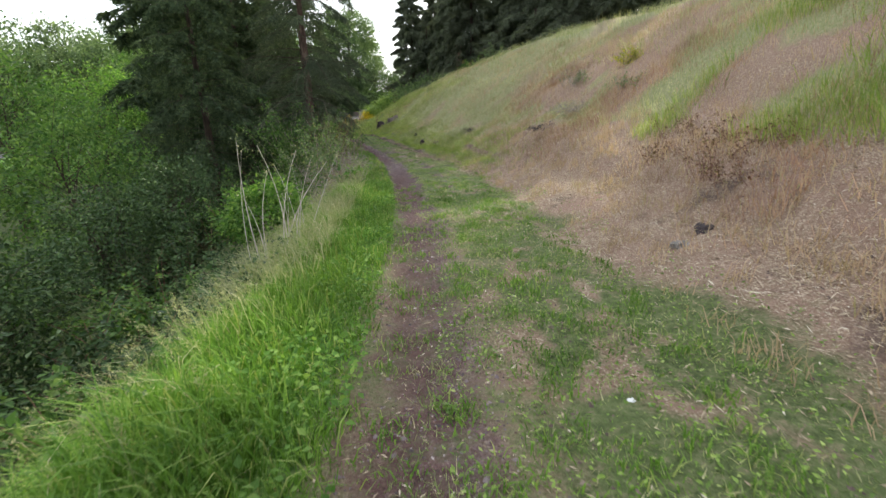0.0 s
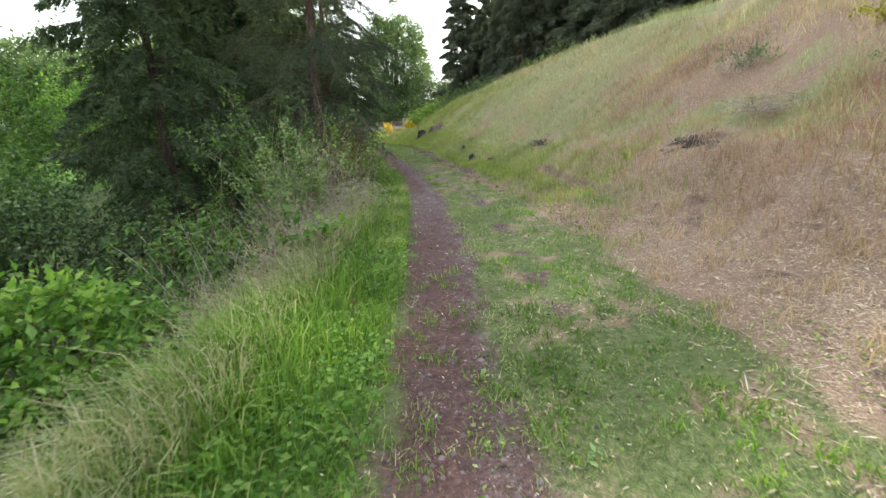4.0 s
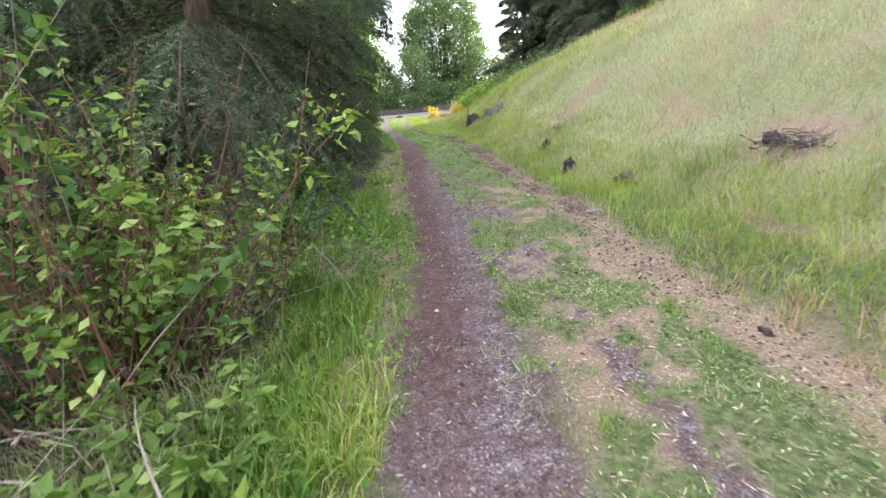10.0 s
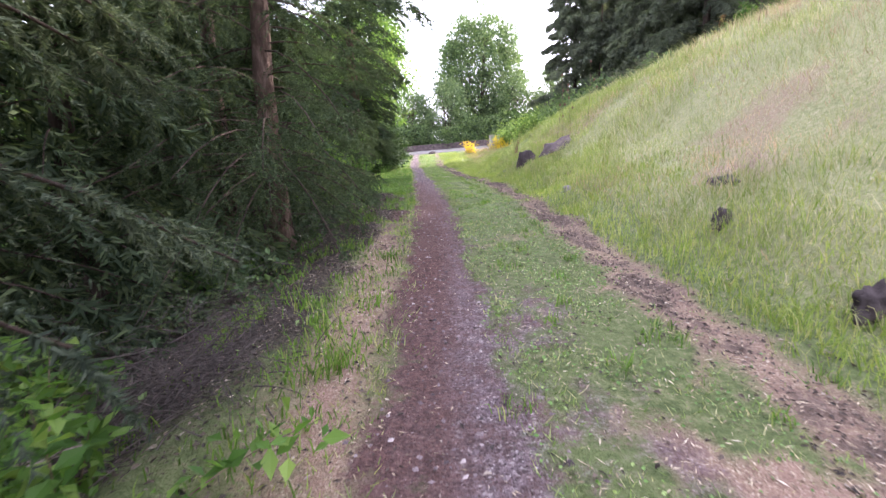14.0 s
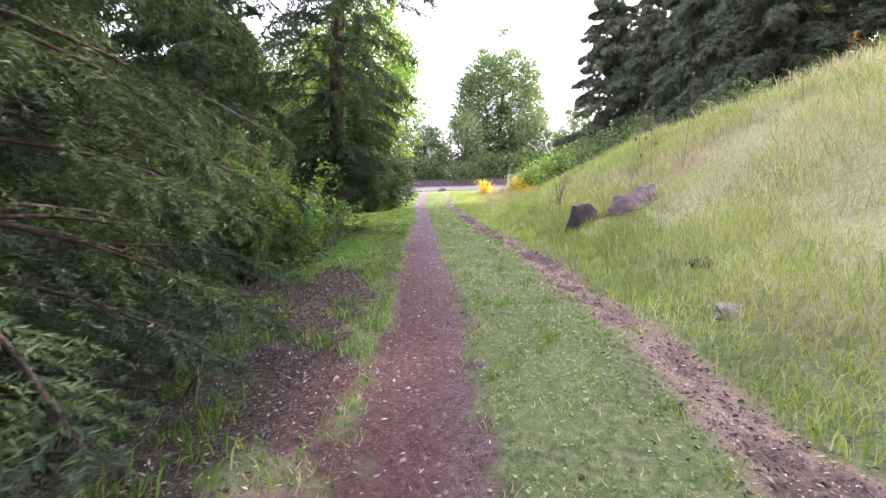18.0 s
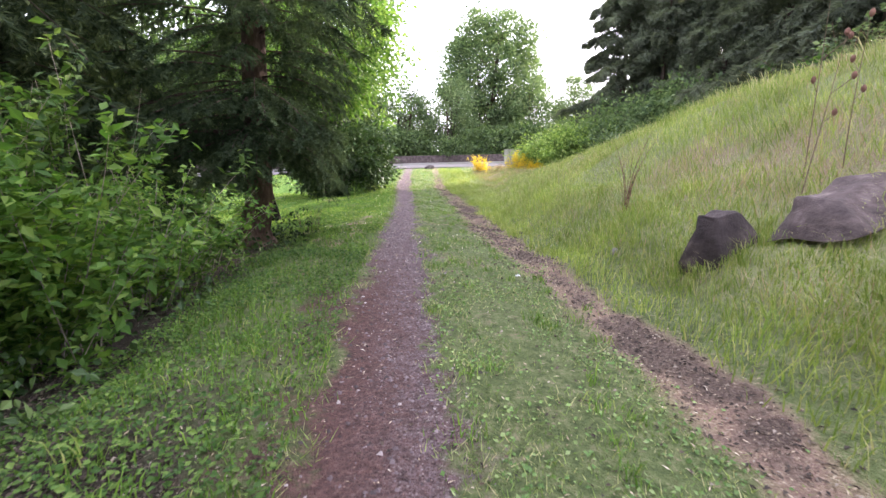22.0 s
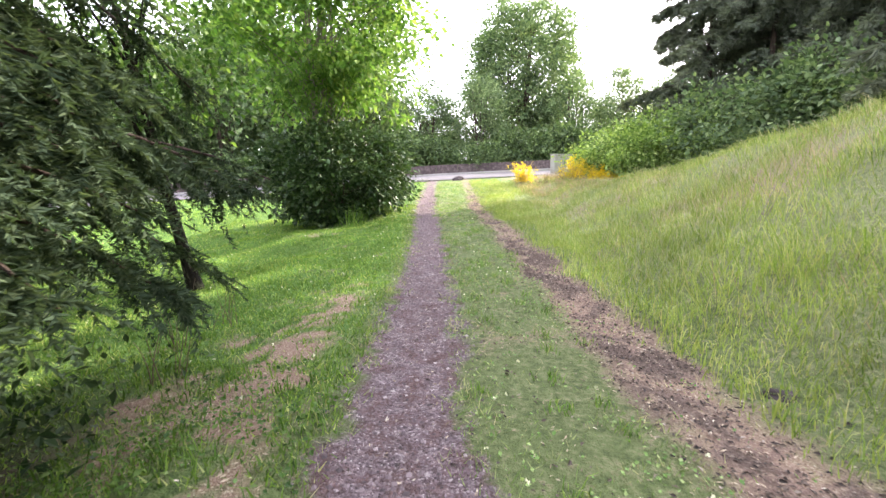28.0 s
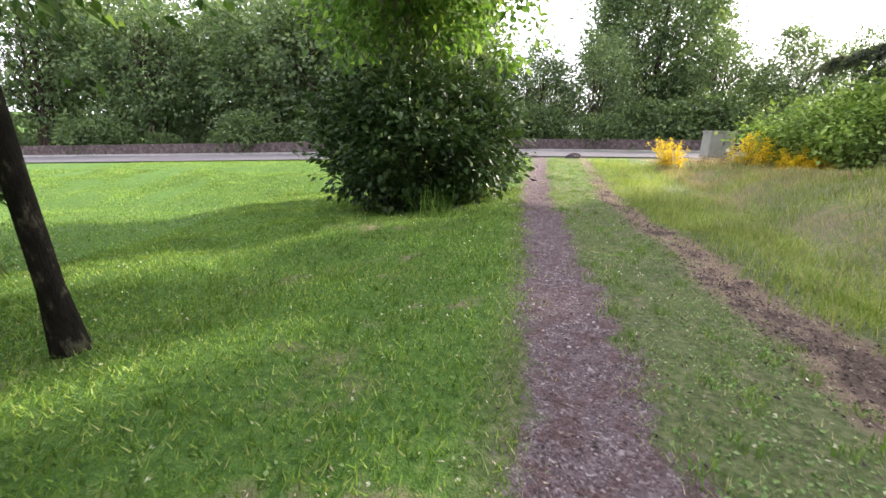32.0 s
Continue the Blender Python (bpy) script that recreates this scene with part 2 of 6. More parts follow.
ASPHALT = solid_material("asphalt", [(0.3, (0.07, 0.067, 0.073)), (0.7, (0.11, 0.104, 0.112))], 1.5, 0.85, 120.0, 0.4, 0.004)
LEAF_LIME = leaf_material("leaf_lime", [(0.0, (0.16, 0.22, 0.03)), (0.5, (0.34, 0.36, 0.04)), (1.0, (0.60, 0.52, 0.05))], 0.4)
CONCRETE = solid_material("concrete", [(0.3, (0.24, 0.23, 0.22)), (0.7, (0.38, 0.37, 0.35))], 3.0, 0.9, 60.0, 0.4, 0.004)
CABINET = solid_material("cabinet_paint", [(0.3, (0.20, 0.20, 0.18)), (0.7, (0.27, 0.27, 0.25))], 2.0, 0.6, 80.0, 0.1, 0.002)
WALL_WHITE = solid_material("pale_siding", [(0.3, (0.55, 0.56, 0.56)), (0.7, (0.68, 0.69, 0.70))], 1.0, 0.8, 30.0, 0.2, 0.004)
ROOF = solid_material("grey_roof", [(0.3, (0.22, 0.24, 0.26)), (0.7, (0.33, 0.35, 0.37))], 2.0, 0.8, 30.0, 0.3, 0.01)
GLASS = nodes_of("window_glass")
GLASS[2].inputs["Base Color"].default_value, GLASS[2].inputs["Roughness"].default_value = (0.05, 0.06, 0.07, 1), 0.08
GLASS = GLASS[0]


def ground_material():
    m, t, b = nodes_of("ground_soil")

    def att(name):
        a = t.nodes.new("ShaderNodeAttribute")
        a.attribute_name = name
        return a.outputs["Fac"]

    fine, mid, slow = noise_of(t, 38.0, 6.0, 0.8), noise_of(t, 5.0, 6.0, 0.75), noise_of(t, 0.9, 4.0, 0.6)
    clump = noise_of(t, 14.0, 5.0, 0.75)

    def cells(scale):
        co = t.nodes.new("ShaderNodeTexCoord")
        vo = t.nodes.new("ShaderNodeTexVoronoi")
        vo.inputs["Scale"].default_value = scale
        t.links.new(co.outputs["Object"], vo.inputs["Vector"])
        sp = t.nodes.new("ShaderNodeSeparateColor")
        t.links.new(vo.outputs["Color"], sp.inputs["Color"])
        return sp.outputs[0], vo.outputs["Distance"]

    chip, gap = cells(85.0)
    flake, _ = cells(95.0)
    turf = ramp(t, clump, [(0.3, (0.035, 0.05, 0.02)), (0.48, (0.09, 0.12, 0.045)), (0.6, (0.16, 0.17, 0.085)), (0.75, (0.32, 0.27, 0.18))])
    turf = mixed(t, ramp(t, slow, [(0.4, (0, 0, 0)), (0.7, (0.5, 0.5, 0.5))]), turf, (0.13, 0.17, 0.065))
    straw = ramp(t, flake, [(0.0, (0.14, 0.095, 0.07)), (0.4, (0.26, 0.19, 0.135)), (0.8, (0.38, 0.30, 0.215)), (0.97, (0.58, 0.50, 0.39))])
    straw = mixed(t, ramp(t, clump, [(0.42, (0, 0, 0)), (0.65, (0.85, 0.85, 0.85))]), straw, (0.21, 0.135, 0.105))
    straw = mixed(t, ramp(t, slow, [(0.35, (0, 0, 0)), (0.65, (0.55, 0.55, 0.55))]), straw, (0.29, 0.185, 0.15))
    gravel = ramp(t, chip, [(0.0, (0.06, 0.046, 0.05)), (0.4, (0.145, 0.113, 0.123)), (0.9, (0.23, 0.187, 0.20)), (0.99, (0.42, 0.38, 0.38))])
    red = ramp(t, fine, [(0.3, (0.04, 0.022, 0.021)), (0.55, (0.10, 0.055, 0.049)), (0.75, (0.24, 0.155, 0.135))])
    gravel = mixed(t, ramp(t, mid, [(0.4, (0, 0, 0)), (0.6, (0.7, 0.7, 0.7))]), gravel, red)
    gravel = mixed(t, att("clay"), gravel, red)
    gravel = mixed(t, 1.0, gravel, ramp(t, clump, [(0.3, (0.62, 0.6, 0.6)), (0.5, (1.0, 1.0, 1.0)), (0.7, (1.35, 1.32, 1.3))]), "MULTIPLY")
    earth = ramp(t, fine, [(0.3, (0.045, 0.03, 0.026)), (0.52, (0.10, 0.072, 0.06)), (0.72, (0.25, 0.20, 0.165))])
    # dark leaf litter, its colour lowered further for the conifers' shade
    duff = ramp(t, flake, [(0.0, (0.018, 0.014, 0.012)), (0.5, (0.042, 0.033, 0.028)), (0.9, (0.09, 0.07, 0.058)), (0.99, (0.22, 0.185, 0.155))])
    duff = mixed(t, ramp(t, clump, [(0.4, (0, 0, 0)), (0.7, (0.7, 0.7, 0.7))]), duff, (0.06, 0.052, 0.034))

    def edge(a, lo, hi, amount):
        wob = t.nodes.new("ShaderNodeMath")
        wob.operation = "MULTIPLY_ADD"
        t.links.new(mid, wob.inputs[0])
        wob.inputs[1].default_value = amount
        t.links.new(a, wob.inputs[2])
        tear = t.nodes.new("ShaderNodeMath")
        tear.operation = "MULTIPLY_ADD"
        t.links.new(clump, tear.inputs[0])
        tear.inputs[1].default_value = 0.7
        t.links.new(wob.outputs[0], tear.inputs[2])
        wob = t.nodes.new("ShaderNodeMath")
        wob.operation = "SUBTRACT"
        t.links.new(tear.outputs[0], wob.inputs[0])
        wob.inputs[1].default_value = 0.35
        return ramp(t, wob.outputs[0], [(lo, (0, 0, 0)), (hi, (1, 1, 1))])

    turf = mixed(t, att("lush"), turf, ramp(t, clump, [(0.3, (0.03, 0.07, 0.012)), (0.5, (0.08, 0.17, 0.03)), (0.7, (0.16, 0.25, 0.06))]))
    turf = mixed(t, att("pale"), turf, ramp(t, clump, [(0.3, (0.15, 0.18, 0.075)), (0.5, (0.25, 0.26, 0.13)), (0.7, (0.36, 0.33, 0.21))]))
    col = mixed(t, edge(att("dry"), 0.40, 1.0, 0.62), turf, straw)
    col = mixed(t, edge(att("duff"), 0.45, 1.0, 0.62), col, duff)
    col = mixed(t, edge(att("earth"), 0.45, 1.0, 0.55), col, earth)
    col = mixed(t, edge(att("rut"), 0.55, 0.92, 0.6), col, gravel)
    t.links.new(col, b.inputs["Base Color"])
    b.inputs["Roughness"].default_value = 0.95
    b.inputs["Specular IOR Level"].default_value = 0.2
    rough = t.nodes.new("ShaderNodeMath")
    rough.operation = "MULTIPLY_ADD"
    t.links.new(gap, rough.inputs[0])
    rough.inputs[1].default_value = -0.35
    t.links.new(clump, rough.inputs[2])
    bump(t, b, rough.outputs[0], 0.9, 0.05)
    return m


GROUND = ground_material()


def stone_material(name, stops, rough=0.9):
    m, t, b = nodes_of(name)
    g = t.nodes.new("ShaderNodeNewGeometry")
    t.links.new(ramp(t, g.outputs["Random Per Island"], stops), b.inputs["Base Color"])
    b.inputs["Roughness"].default_value = rough
    return m


CHIPS = stone_material("gravel_chips", [(0.0, (0.05, 0.038, 0.041)), (0.5, (0.14, 0.108, 0.116)), (0.9, (0.22, 0.178, 0.188)), (1.0, (0.40, 0.35, 0.345))])
CHIPS_RED = stone_material("red_chips", [(0.0, (0.045, 0.024, 0.022)), (0.5, (0.125, 0.07, 0.06)), (0.9, (0.22, 0.14, 0.12)), (1.0, (0.40, 0.32, 0.28))])
SOIL_DARK = stone_material("soil_dark", [(0.0, (0.06, 0.04, 0.038)), (0.5, (0.13, 0.09, 0.08)), (1.0, (0.24, 0.18, 0.155))])
LITTER = stone_material("leaf_litter", [(0.0, (0.025, 0.02, 0.018)), (0.5, (0.075, 0.056, 0.046)), (0.88, (0.15, 0.115, 0.09)), (1.0, (0.36, 0.31, 0.26))])
STRAW = stone_material("straw_litter", [(0.0, (0.15, 0.11, 0.075)), (0.5, (0.36, 0.285, 0.20)), (0.9, (0.50, 0.42, 0.31)), (1.0, (0.62, 0.56, 0.46))])

# ---- the lie of the land ----
CENTRE_Y = (-40, -6, 1.5, 3, 5, 9.6, 12.6, 15, 17.6, 21, 27, 32, 38, 42, 50, 58, 64, 90)
CENTRE_X = (-14, -5.3, -3.2, -2.77, -2.15, -1.05, -0.5, -0.1, 0.3, 0.6, 0.7, 0.77, 0.6, 0.5, 0.38, 0.0, 0.0, 0.0)
LEVEL_Y = (-40, 0, 3, 6, 9, 12, 15, 18, 21, 24, 27, 30, 33, 36, 39, 42, 45, 50, 57, 63, 69, 200)
LEVEL_Z = (1.0, 0.03, -0.1, -0.19, -0.3, -0.36, -0.4, -0.45, -0.45, -0.39, -0.32, -0.27, -0.25, -0.23, -0.26, -0.37, -0.51, -0.62, -0.60, -0.35, 0.0, 0.05)
_yy = np.arange(-40, 200, 0.25)


def _smooth(xs, vs, width=9):
    v = np.interp(_yy, xs, vs)
    k = np.hanning(width + 2)
    return np.convolve(np.pad(v, width // 2 + 1, "edge"), k / k.sum(), "valid")[: len(_yy)]


_cx, _lz = _smooth(CENTRE_Y, CENTRE_X), _smooth(LEVEL_Y, LEVEL_Z)


def centre(y):
    return np.interp(y, _yy, _cx)


def ease(a, b, v):
    s = np.clip((v - a) / (b - a), 0, 1)
    return s * s * (3 - 2 * s)


def lattice(x, y, scale, seed):
    """Smooth value noise in -1..1, for arrays."""
    x, y = np.asarray(x, float) * scale + seed * 17.3, np.asarray(y, float) * scale + seed * 5.7
    xi, yi = np.floor(x), np.floor(y)
    fx, fy = x - xi, y - yi
    fx, fy = fx * fx * (3 - 2 * fx), fy * fy * (3 - 2 * fy)

    def h(a, b):
        v = np.sin(a * 127.1 + b * 311.7) * 43758.5453
        return v - np.floor(v)

    top = h(xi, yi) * (1 - fx) + h(xi + 1, yi) * fx
    low = h(xi, yi + 1) * (1 - fx) + h(xi + 1, yi + 1) * fx
    return 2 * (top * (1 - fy) + low * fy) - 1


def drift(x, y, scale, seed):
    """Rounder noise: three turned layers."""
    x, y = np.asarray(x, float), np.asarray(y, float)
    return (0.75 * lattice(0.83 * x + 0.56 * y, 0.83 * y - 0.56 * x, scale, seed) + 0.45 * lattice(0.32 * x - 0.95 * y, 0.95 * x + 0.32 * y, 1.9 * scale, seed + 41)
            + 0.3 * lattice(0.6 * x + 0.8 * y, 0.6 * y - 0.8 * x, 4.3 * scale, seed + 77))


ROAD_NEAR, ROAD_FAR = 70.5, 82.5


def bend(x):
    """How far the street swings back towards -Y on its left."""
    return np.where(x < 4, -9.0 * np.tanh(0.22 * np.maximum(4 - x, 0) / 9.0) * ease(-4, 12, 4 - x + 4) , 0.0)


def road_level(x):
    return 0.02 + np.where(x < 0, np.maximum(0.072 * x, -3.4), np.minimum(0.05 * x, 1.2))


def land(x, y):
    x, y = np.asarray(x, float), np.asarray(y, float)
    u = x - centre(y)
    z = np.interp(y, _yy, _lz)
    foot = np.interp(y, (0, 20, 30, 46, 52, 58, 64), (3.0, 2.9, 2.35, 2.4, 3.4, 4.7, 5.4))
    crest = np.interp(y, (28, 33, 36, 41, 45, 49, 54, 60, 66, 70), (7.0, 6.2, 5.5, 4.65, 3.75, 2.8, 1.6, 0.75, 0.35, 0.1))
    d = np.maximum(u - foot, 0)
    rise = 0.5 * d * ease(0, 1.2, d) + 0.3 * np.maximum(d - 2, 0) * ease(2, 3.5, d)
    k = 4.0
    rise = np.where(d > 0, -np.log(np.exp(-np.minimum(rise, 30) * k / np.maximum(crest, 0.1)) + np.exp(-k)) * crest / k, 0)
    rise = rise + 0.32 * ease(2.2, 3.3, u) * (1 - ease(7, 10.5, u)) * (1 - ease(19, 24, y))
    rise = rise + 0.14 * ease(3.16, 3.30, u + 0.1 * lattice(x, y, 1.1, 3)) * (1 - ease(4, 6, u)) * ease(11, 12.5, y) * (1 - ease(17.5, 19.5, y))
    verge = np.interp(y, (0, 16, 40, 46, 58), (1.2, 1.2, 1.2, 0.7, 0.7))
    fall = np.interp(y, (0, 16, 24, 34, 40, 46, 58, 64), (0.55, 0.38, 0.36, 0.3, 0.2, 0.135, 0.12, 0.07))
    deep = np.interp(y, (0, 30, 46, 60), (7.0, 6.0, 3.0, 2.2))
    e = np.maximum(-u - verge, 0)
    drop = deep * np.tanh(fall * e / deep) * ease(0, 0.8, e)
    z = z + rise - drop
    yr = y - bend(x)
    z = z + ease(60, ROAD_NEAR, yr) * (road_level(x) - z)
    far = ease(ROAD_FAR + 2, ROAD_FAR + 60, yr)
    z = z - 4.0 * far + np.where(yr > ROAD_FAR, 0.35 * ease(ROAD_FAR, ROAD_FAR + 1.5, yr), 0)
    near = 1 - ease(64, 69, yr)
    wide = ease(0.9, 2.5, np.abs(u - 0.4))
    z = z + near * (0.02 * lattice(x, y, 2.2, 1) + (0.03 + 0.09 * wide) * lattice(x, y, 0.7, 2))
    track = np.exp(-((u / 0.36) ** 4)) + 0.9 * np.exp(-(((u - 2.1) / 0.3) ** 4))
    return z - 0.035 * track * near


def zones(x, y):
    """Shares of gravel, dry straw, bare earth and dark duff over the ground."""
    u = x - centre(y)
    n1, n2 = 0.6 * drift(x, y, 1.3, 5) + 0.5 * drift(x, y, 3.7, 7), drift(x, y, 0.45, 6)
    n3 = drift(x, y, 6.5, 8)
    rut = np.exp(-(np.abs((u - 0.02 - 0.06 * n2) / (0.43 + 0.15 * n1 + 0.12 * n3)) ** 3)) * (0.95 + 0.25 * n3) * (0.6 + 0.45 * ease(4, 12, y)) * (1 - 0.35 * ease(58, 66, y))
    streak = np.exp(-(((u - 1.02 - 0.12 * n2) / 0.17) ** 2)) * ease(-0.1, 0.4, n1 + 0.4 * n3) * ease(7, 11, y) * (1 - ease(20, 25, y)) * 0.9
    spill = ease(16, 21, y) * (1 - ease(25, 29, y)) * np.exp(-(((u - 0.7) / 0.5) ** 4)) * (0.45 + 0.4 * n1 + 0.35 * n3)
    scree = ease(26, 30, y) * (1 - ease(37, 41, y)) * np.exp(-(((u + 0.6) / 0.32) ** 4)) * (0.4 + 0.5 * n1 + 0.35 * n3)
    rut = np.maximum.reduce([rut, spill, streak, scree])
    wid = 0.30 + 0.10 * n1 + 0.06 * n3 + 0.12 * ease(38, 43, y) * (1 - ease(50, 56, y))
    right = np.exp(-(np.abs((u - 2.02 - 0.08 * n2) / wid) ** 3)) * ease(14, 19, y) * (1 - 0.5 * ease(58, 64, y)) * (0.82 + 0.25 * n3 + 0.25 * n1)
    early = 1 - ease(14, 21, y)
    side = 1.7 + 0.5 * n2 + 0.35 * n1
    bare = early * ease(side, side + 0.7, u) * (1 - ease(4.2, 6.0, u)) * (0.85 + 0.3 * n3)
    bare = bare * (1 - 0.9 * ease(11.5, 14, y) * np.exp(-(((u - 3.05 - 0.15 * n2) / 0.38) ** 4)))
    cut = ease(12, 14, y) * (1 - ease(19, 23, y)) * np.exp(-(((u - 3.22 - 0.1 * n2) / 0.10) ** 2)) * (0.8 + 0.5 * n1)
    start = (1 - ease(5, 12, y)) * np.exp(-(((u - 0.15) / 0.75) ** 4)) * (0.3 + 0.4 * n1 + 0.3 * n3)
    hill = ease(3.6, 5.0, u) * ease(-0.1, 0.5, n2 + 0.3 * n1) * (0.45 + 0.5 * early)
    mid = 0.4 * ease(16, 19, y) * (1 - ease(23, 27, y))
    worn = np.exp(-(((u - 1.2) / 0.8) ** 4)) * ease(0.15 - mid, 0.6 - mid, n1 + 0.3 * n3) * (0.75 - 0.45 * ease(25, 29, y))
    rim = np.exp(-(((u + 0.72 + 0.1 * n2) / 0.34) ** 2)) * ease(15, 19, y) * (1 - ease(28, 33, y)) * (0.62 + 0.45 * n1 + 0.3 * n3)
    lawn = ease(0.5, 0.9, -u) * (1 - ease(3.0, 5.0, -u)) * ease(34, 42, y) * (ease(0.4, 0.9, n1 + 0.4 * n2) * 0.55 + 1.15 * ease(-0.2, 0.75, n1 + 0.7 * n3) * np.exp(-(((y - 43.5) / 3.2) ** 2) - (((u + 1.2) / 0.9) ** 4)))
    scar = np.exp(-(((x - 5.1) / 0.75) ** 4 + ((y - 21.1) / 0.85) ** 4)) + np.exp(-(((x - 4.3) / 0.65) ** 4 + ((y - 13.2) / 0.9) ** 4)) + 0.8 * np.exp(-(((x - 4.9) / 0.5) ** 4 + ((y - 28.3) / 0.6) ** 4))
    scar = scar * (0.75 + 0.5 * n1 + 0.3 * n3)
    dry = np.clip(np.maximum.reduce([scar, right, bare, start, hill, worn, lawn, rim, cut]), 0, 1)
    earth = np.clip(right * ease(17, 24, y) * (0.58 + 0.55 * n1 + 0.2 * n3) + bare * ease(0.0, 0.8, n1 + 0.5 * n3) * 0.6 + 0.55 * cut + 0.6 * scar * ease(-0.2, 0.5, n3), 0, 1)
    skirt = ease(23, 27, y) * (1 - ease(33.5, 37, y)) * ease(0.95 - 0.35 * ease(28, 31, y), 1.35 - 0.4 * ease(28, 31, y), -u + 0.3 * n2 + 0.25 * n1 + 0.12 * n3) * (1 - ease(2.6, 3.6, -u)) * (1.0 + 0.35 * n1)
    duff = np.clip(skirt + ease(1.7, 2.4, -u) * (1 - ease(8, 13, -u + 3 * n2)) * ease(16, 22, y + 2.5 * n2 * ease(2, 6, -u)) * (1 - ease(40, 45, y + 2.5 * n2 * ease(2, 6, -u))), 0, 1)
    return rut, dry, earth, duff

def clay_share(u, y):
    """How red the gravel is: the stretch under the conifers, the track's left half, and its start."""
    return np.clip(ease(24, 29, y) * (1 - ease(37, 42, y)) * (0.95 - 0.45 * ease(-0.05, 0.4, u) - 0.4 * ease(33, 37, y) * ease(-0.3, 0.1, u)) + 0.8 * ease(16, 19, y) * (1 - ease(24, 30, y)) * (1 - ease(-0.1, 0.2, u)) + 0.8 * (1 - ease(12, 17, y)) * (1 - 0.5 * ease(0.0, 0.35, u)), 0, 1)


# ---- mesh helpers ----
def np_mesh(name, verts, faces, material, smooth=False):
    """A mesh from an array of places and a list of face arrays (three or four corners each)."""
    me = bpy.data.meshes.new(name)
    verts = np.asarray(verts, np.float32)
    faces = [np.asarray(f, np.int32) for f in (faces if isinstance(faces, (list, tuple)) else [faces]) if len(f)]
    me.vertices.add(len(verts))
    me.vertices.foreach_set("co", verts.ravel())
    loops = np.concatenate([f.ravel() for f in faces])
    sizes = np.concatenate([np.full(len(f), f.shape[1], np.int32) for f in faces])
    me.loops.add(len(loops))
    me.loops.foreach_set("vertex_index", loops)
    me.polygons.add(len(sizes))
    starts = np.concatenate([[0], np.cumsum(sizes)[:-1]]).astype(np.int32)
    me.polygons.foreach_set("loop_start", starts)
    me.polygons.foreach_set("use_smooth", np.full(len(sizes), bool(smooth)))
    me.update(calc_edges=True)
    me.validate()
    me.materials.append(material)
    return me


def part(name, data, material, parent=None, label=""):
    """Links one mesh (a bmesh or a finished mesh) as one object under a thing or a part."""
    if isinstance(data, bmesh.types.BMesh):
        me = bpy.data.meshes.new(name)
        data.to_mesh(me)
        data.free()
        me.materials.append(material)
        data = me
    ob = new(name, data)
    if parent is not None:
        ob.parent = parent
    if label:
        ob["label"] = label
    return ob


def thing(name, m, label, category, group="", kind=""):
    ob = new(name)
    ob.empty_display_size = 0.2
    ob.matrix_basis = m
    return tagged(ob, label, category, group, kind)


def unit(v):
    return v / np.maximum(np.linalg.norm(v, axis=-1, keepdims=True), 1e-9)


def joined(pieces):
    """Joins (verts, faces) pieces of one face size."""
    vs, fs, n = [], [], 0
    for v, f in pieces:
        vs.append(v)
        fs.append(f + n)
        n += len(v)
    return np.concatenate(vs), np.concatenate(fs)


def tube(points, radii, sides=6):
    """A tapered tube along points, closed at its end."""
    p = np.asarray(points, float)
    r = np.asarray(radii, float)
    d = unit(np.gradient(p, axis=0))
    ref = np.where(np.abs(d[:, 2:3]) > 0.9, [[1.0, 0, 0]], [[0, 0, 1.0]])
    a = unit(np.cross(d, ref))
    b = np.cross(d, a)
    th = np.linspace(0, 2 * np.pi, sides, endpoint=False)
    ring = p[:, None] + r[:, None, None] * (np.cos(th)[None, :, None] * a[:, None] + np.sin(th)[None, :, None] * b[:, None])
    v = ring.reshape(-1, 3)
    i, j = np.meshgrid(np.arange(len(p) - 1), np.arange(sides), indexing="ij")
    k = (j + 1) % sides
    return v, np.stack([i * sides + j, i * sides + k, (i + 1) * sides + k, (i + 1) * sides + j], -1).reshape(-1, 4)


def many_tubes(starts, ways, lengths, radius, bend, rng, segs=4, sides=4, sag=0.0):
    """Many thin stems at once: bent tapered tubes."""
    n = len(starts)
    s = np.linspace(0, 1, segs + 1)
    side = unit(np.cross(ways, rng.normal(size=(n, 3))))
    p = starts[:, None] + ways[:, None] * (lengths[:, None] * s)[..., None] + side[:, None] * (bend * lengths[:, None] * s ** 2)[..., None]
    p[..., 2] -= sag * lengths[:, None] * s ** 2
    d = unit(np.gradient(p, axis=1))
    a = unit(np.cross(d, rng.normal(size=(n, 1, 3))))
    b = np.cross(d, a)
    r = np.asarray(radius)[:, None] * (1 - 0.75 * s)
    th = np.linspace(0, 2 * np.pi, sides, endpoint=False)
    ring = p[:, :, None] + r[..., None, None] * (np.cos(th)[:, None] * a[:, :, None] + np.sin(th)[:, None] * b[:, :, None])
    i, j = np.meshgrid(np.arange(segs), np.arange(sides), indexing="ij")
    k = (j + 1) % sides
    f = np.stack([i * sides + j, i * sides + k, (i + 1) * sides + k, (i + 1) * sides + j], -1).reshape(-1, 4)
    f = (f[None] + (np.arange(n) * (segs + 1) * sides)[:, None, None]).reshape(-1, 4)
    return ring.reshape(-1, 3), f, p


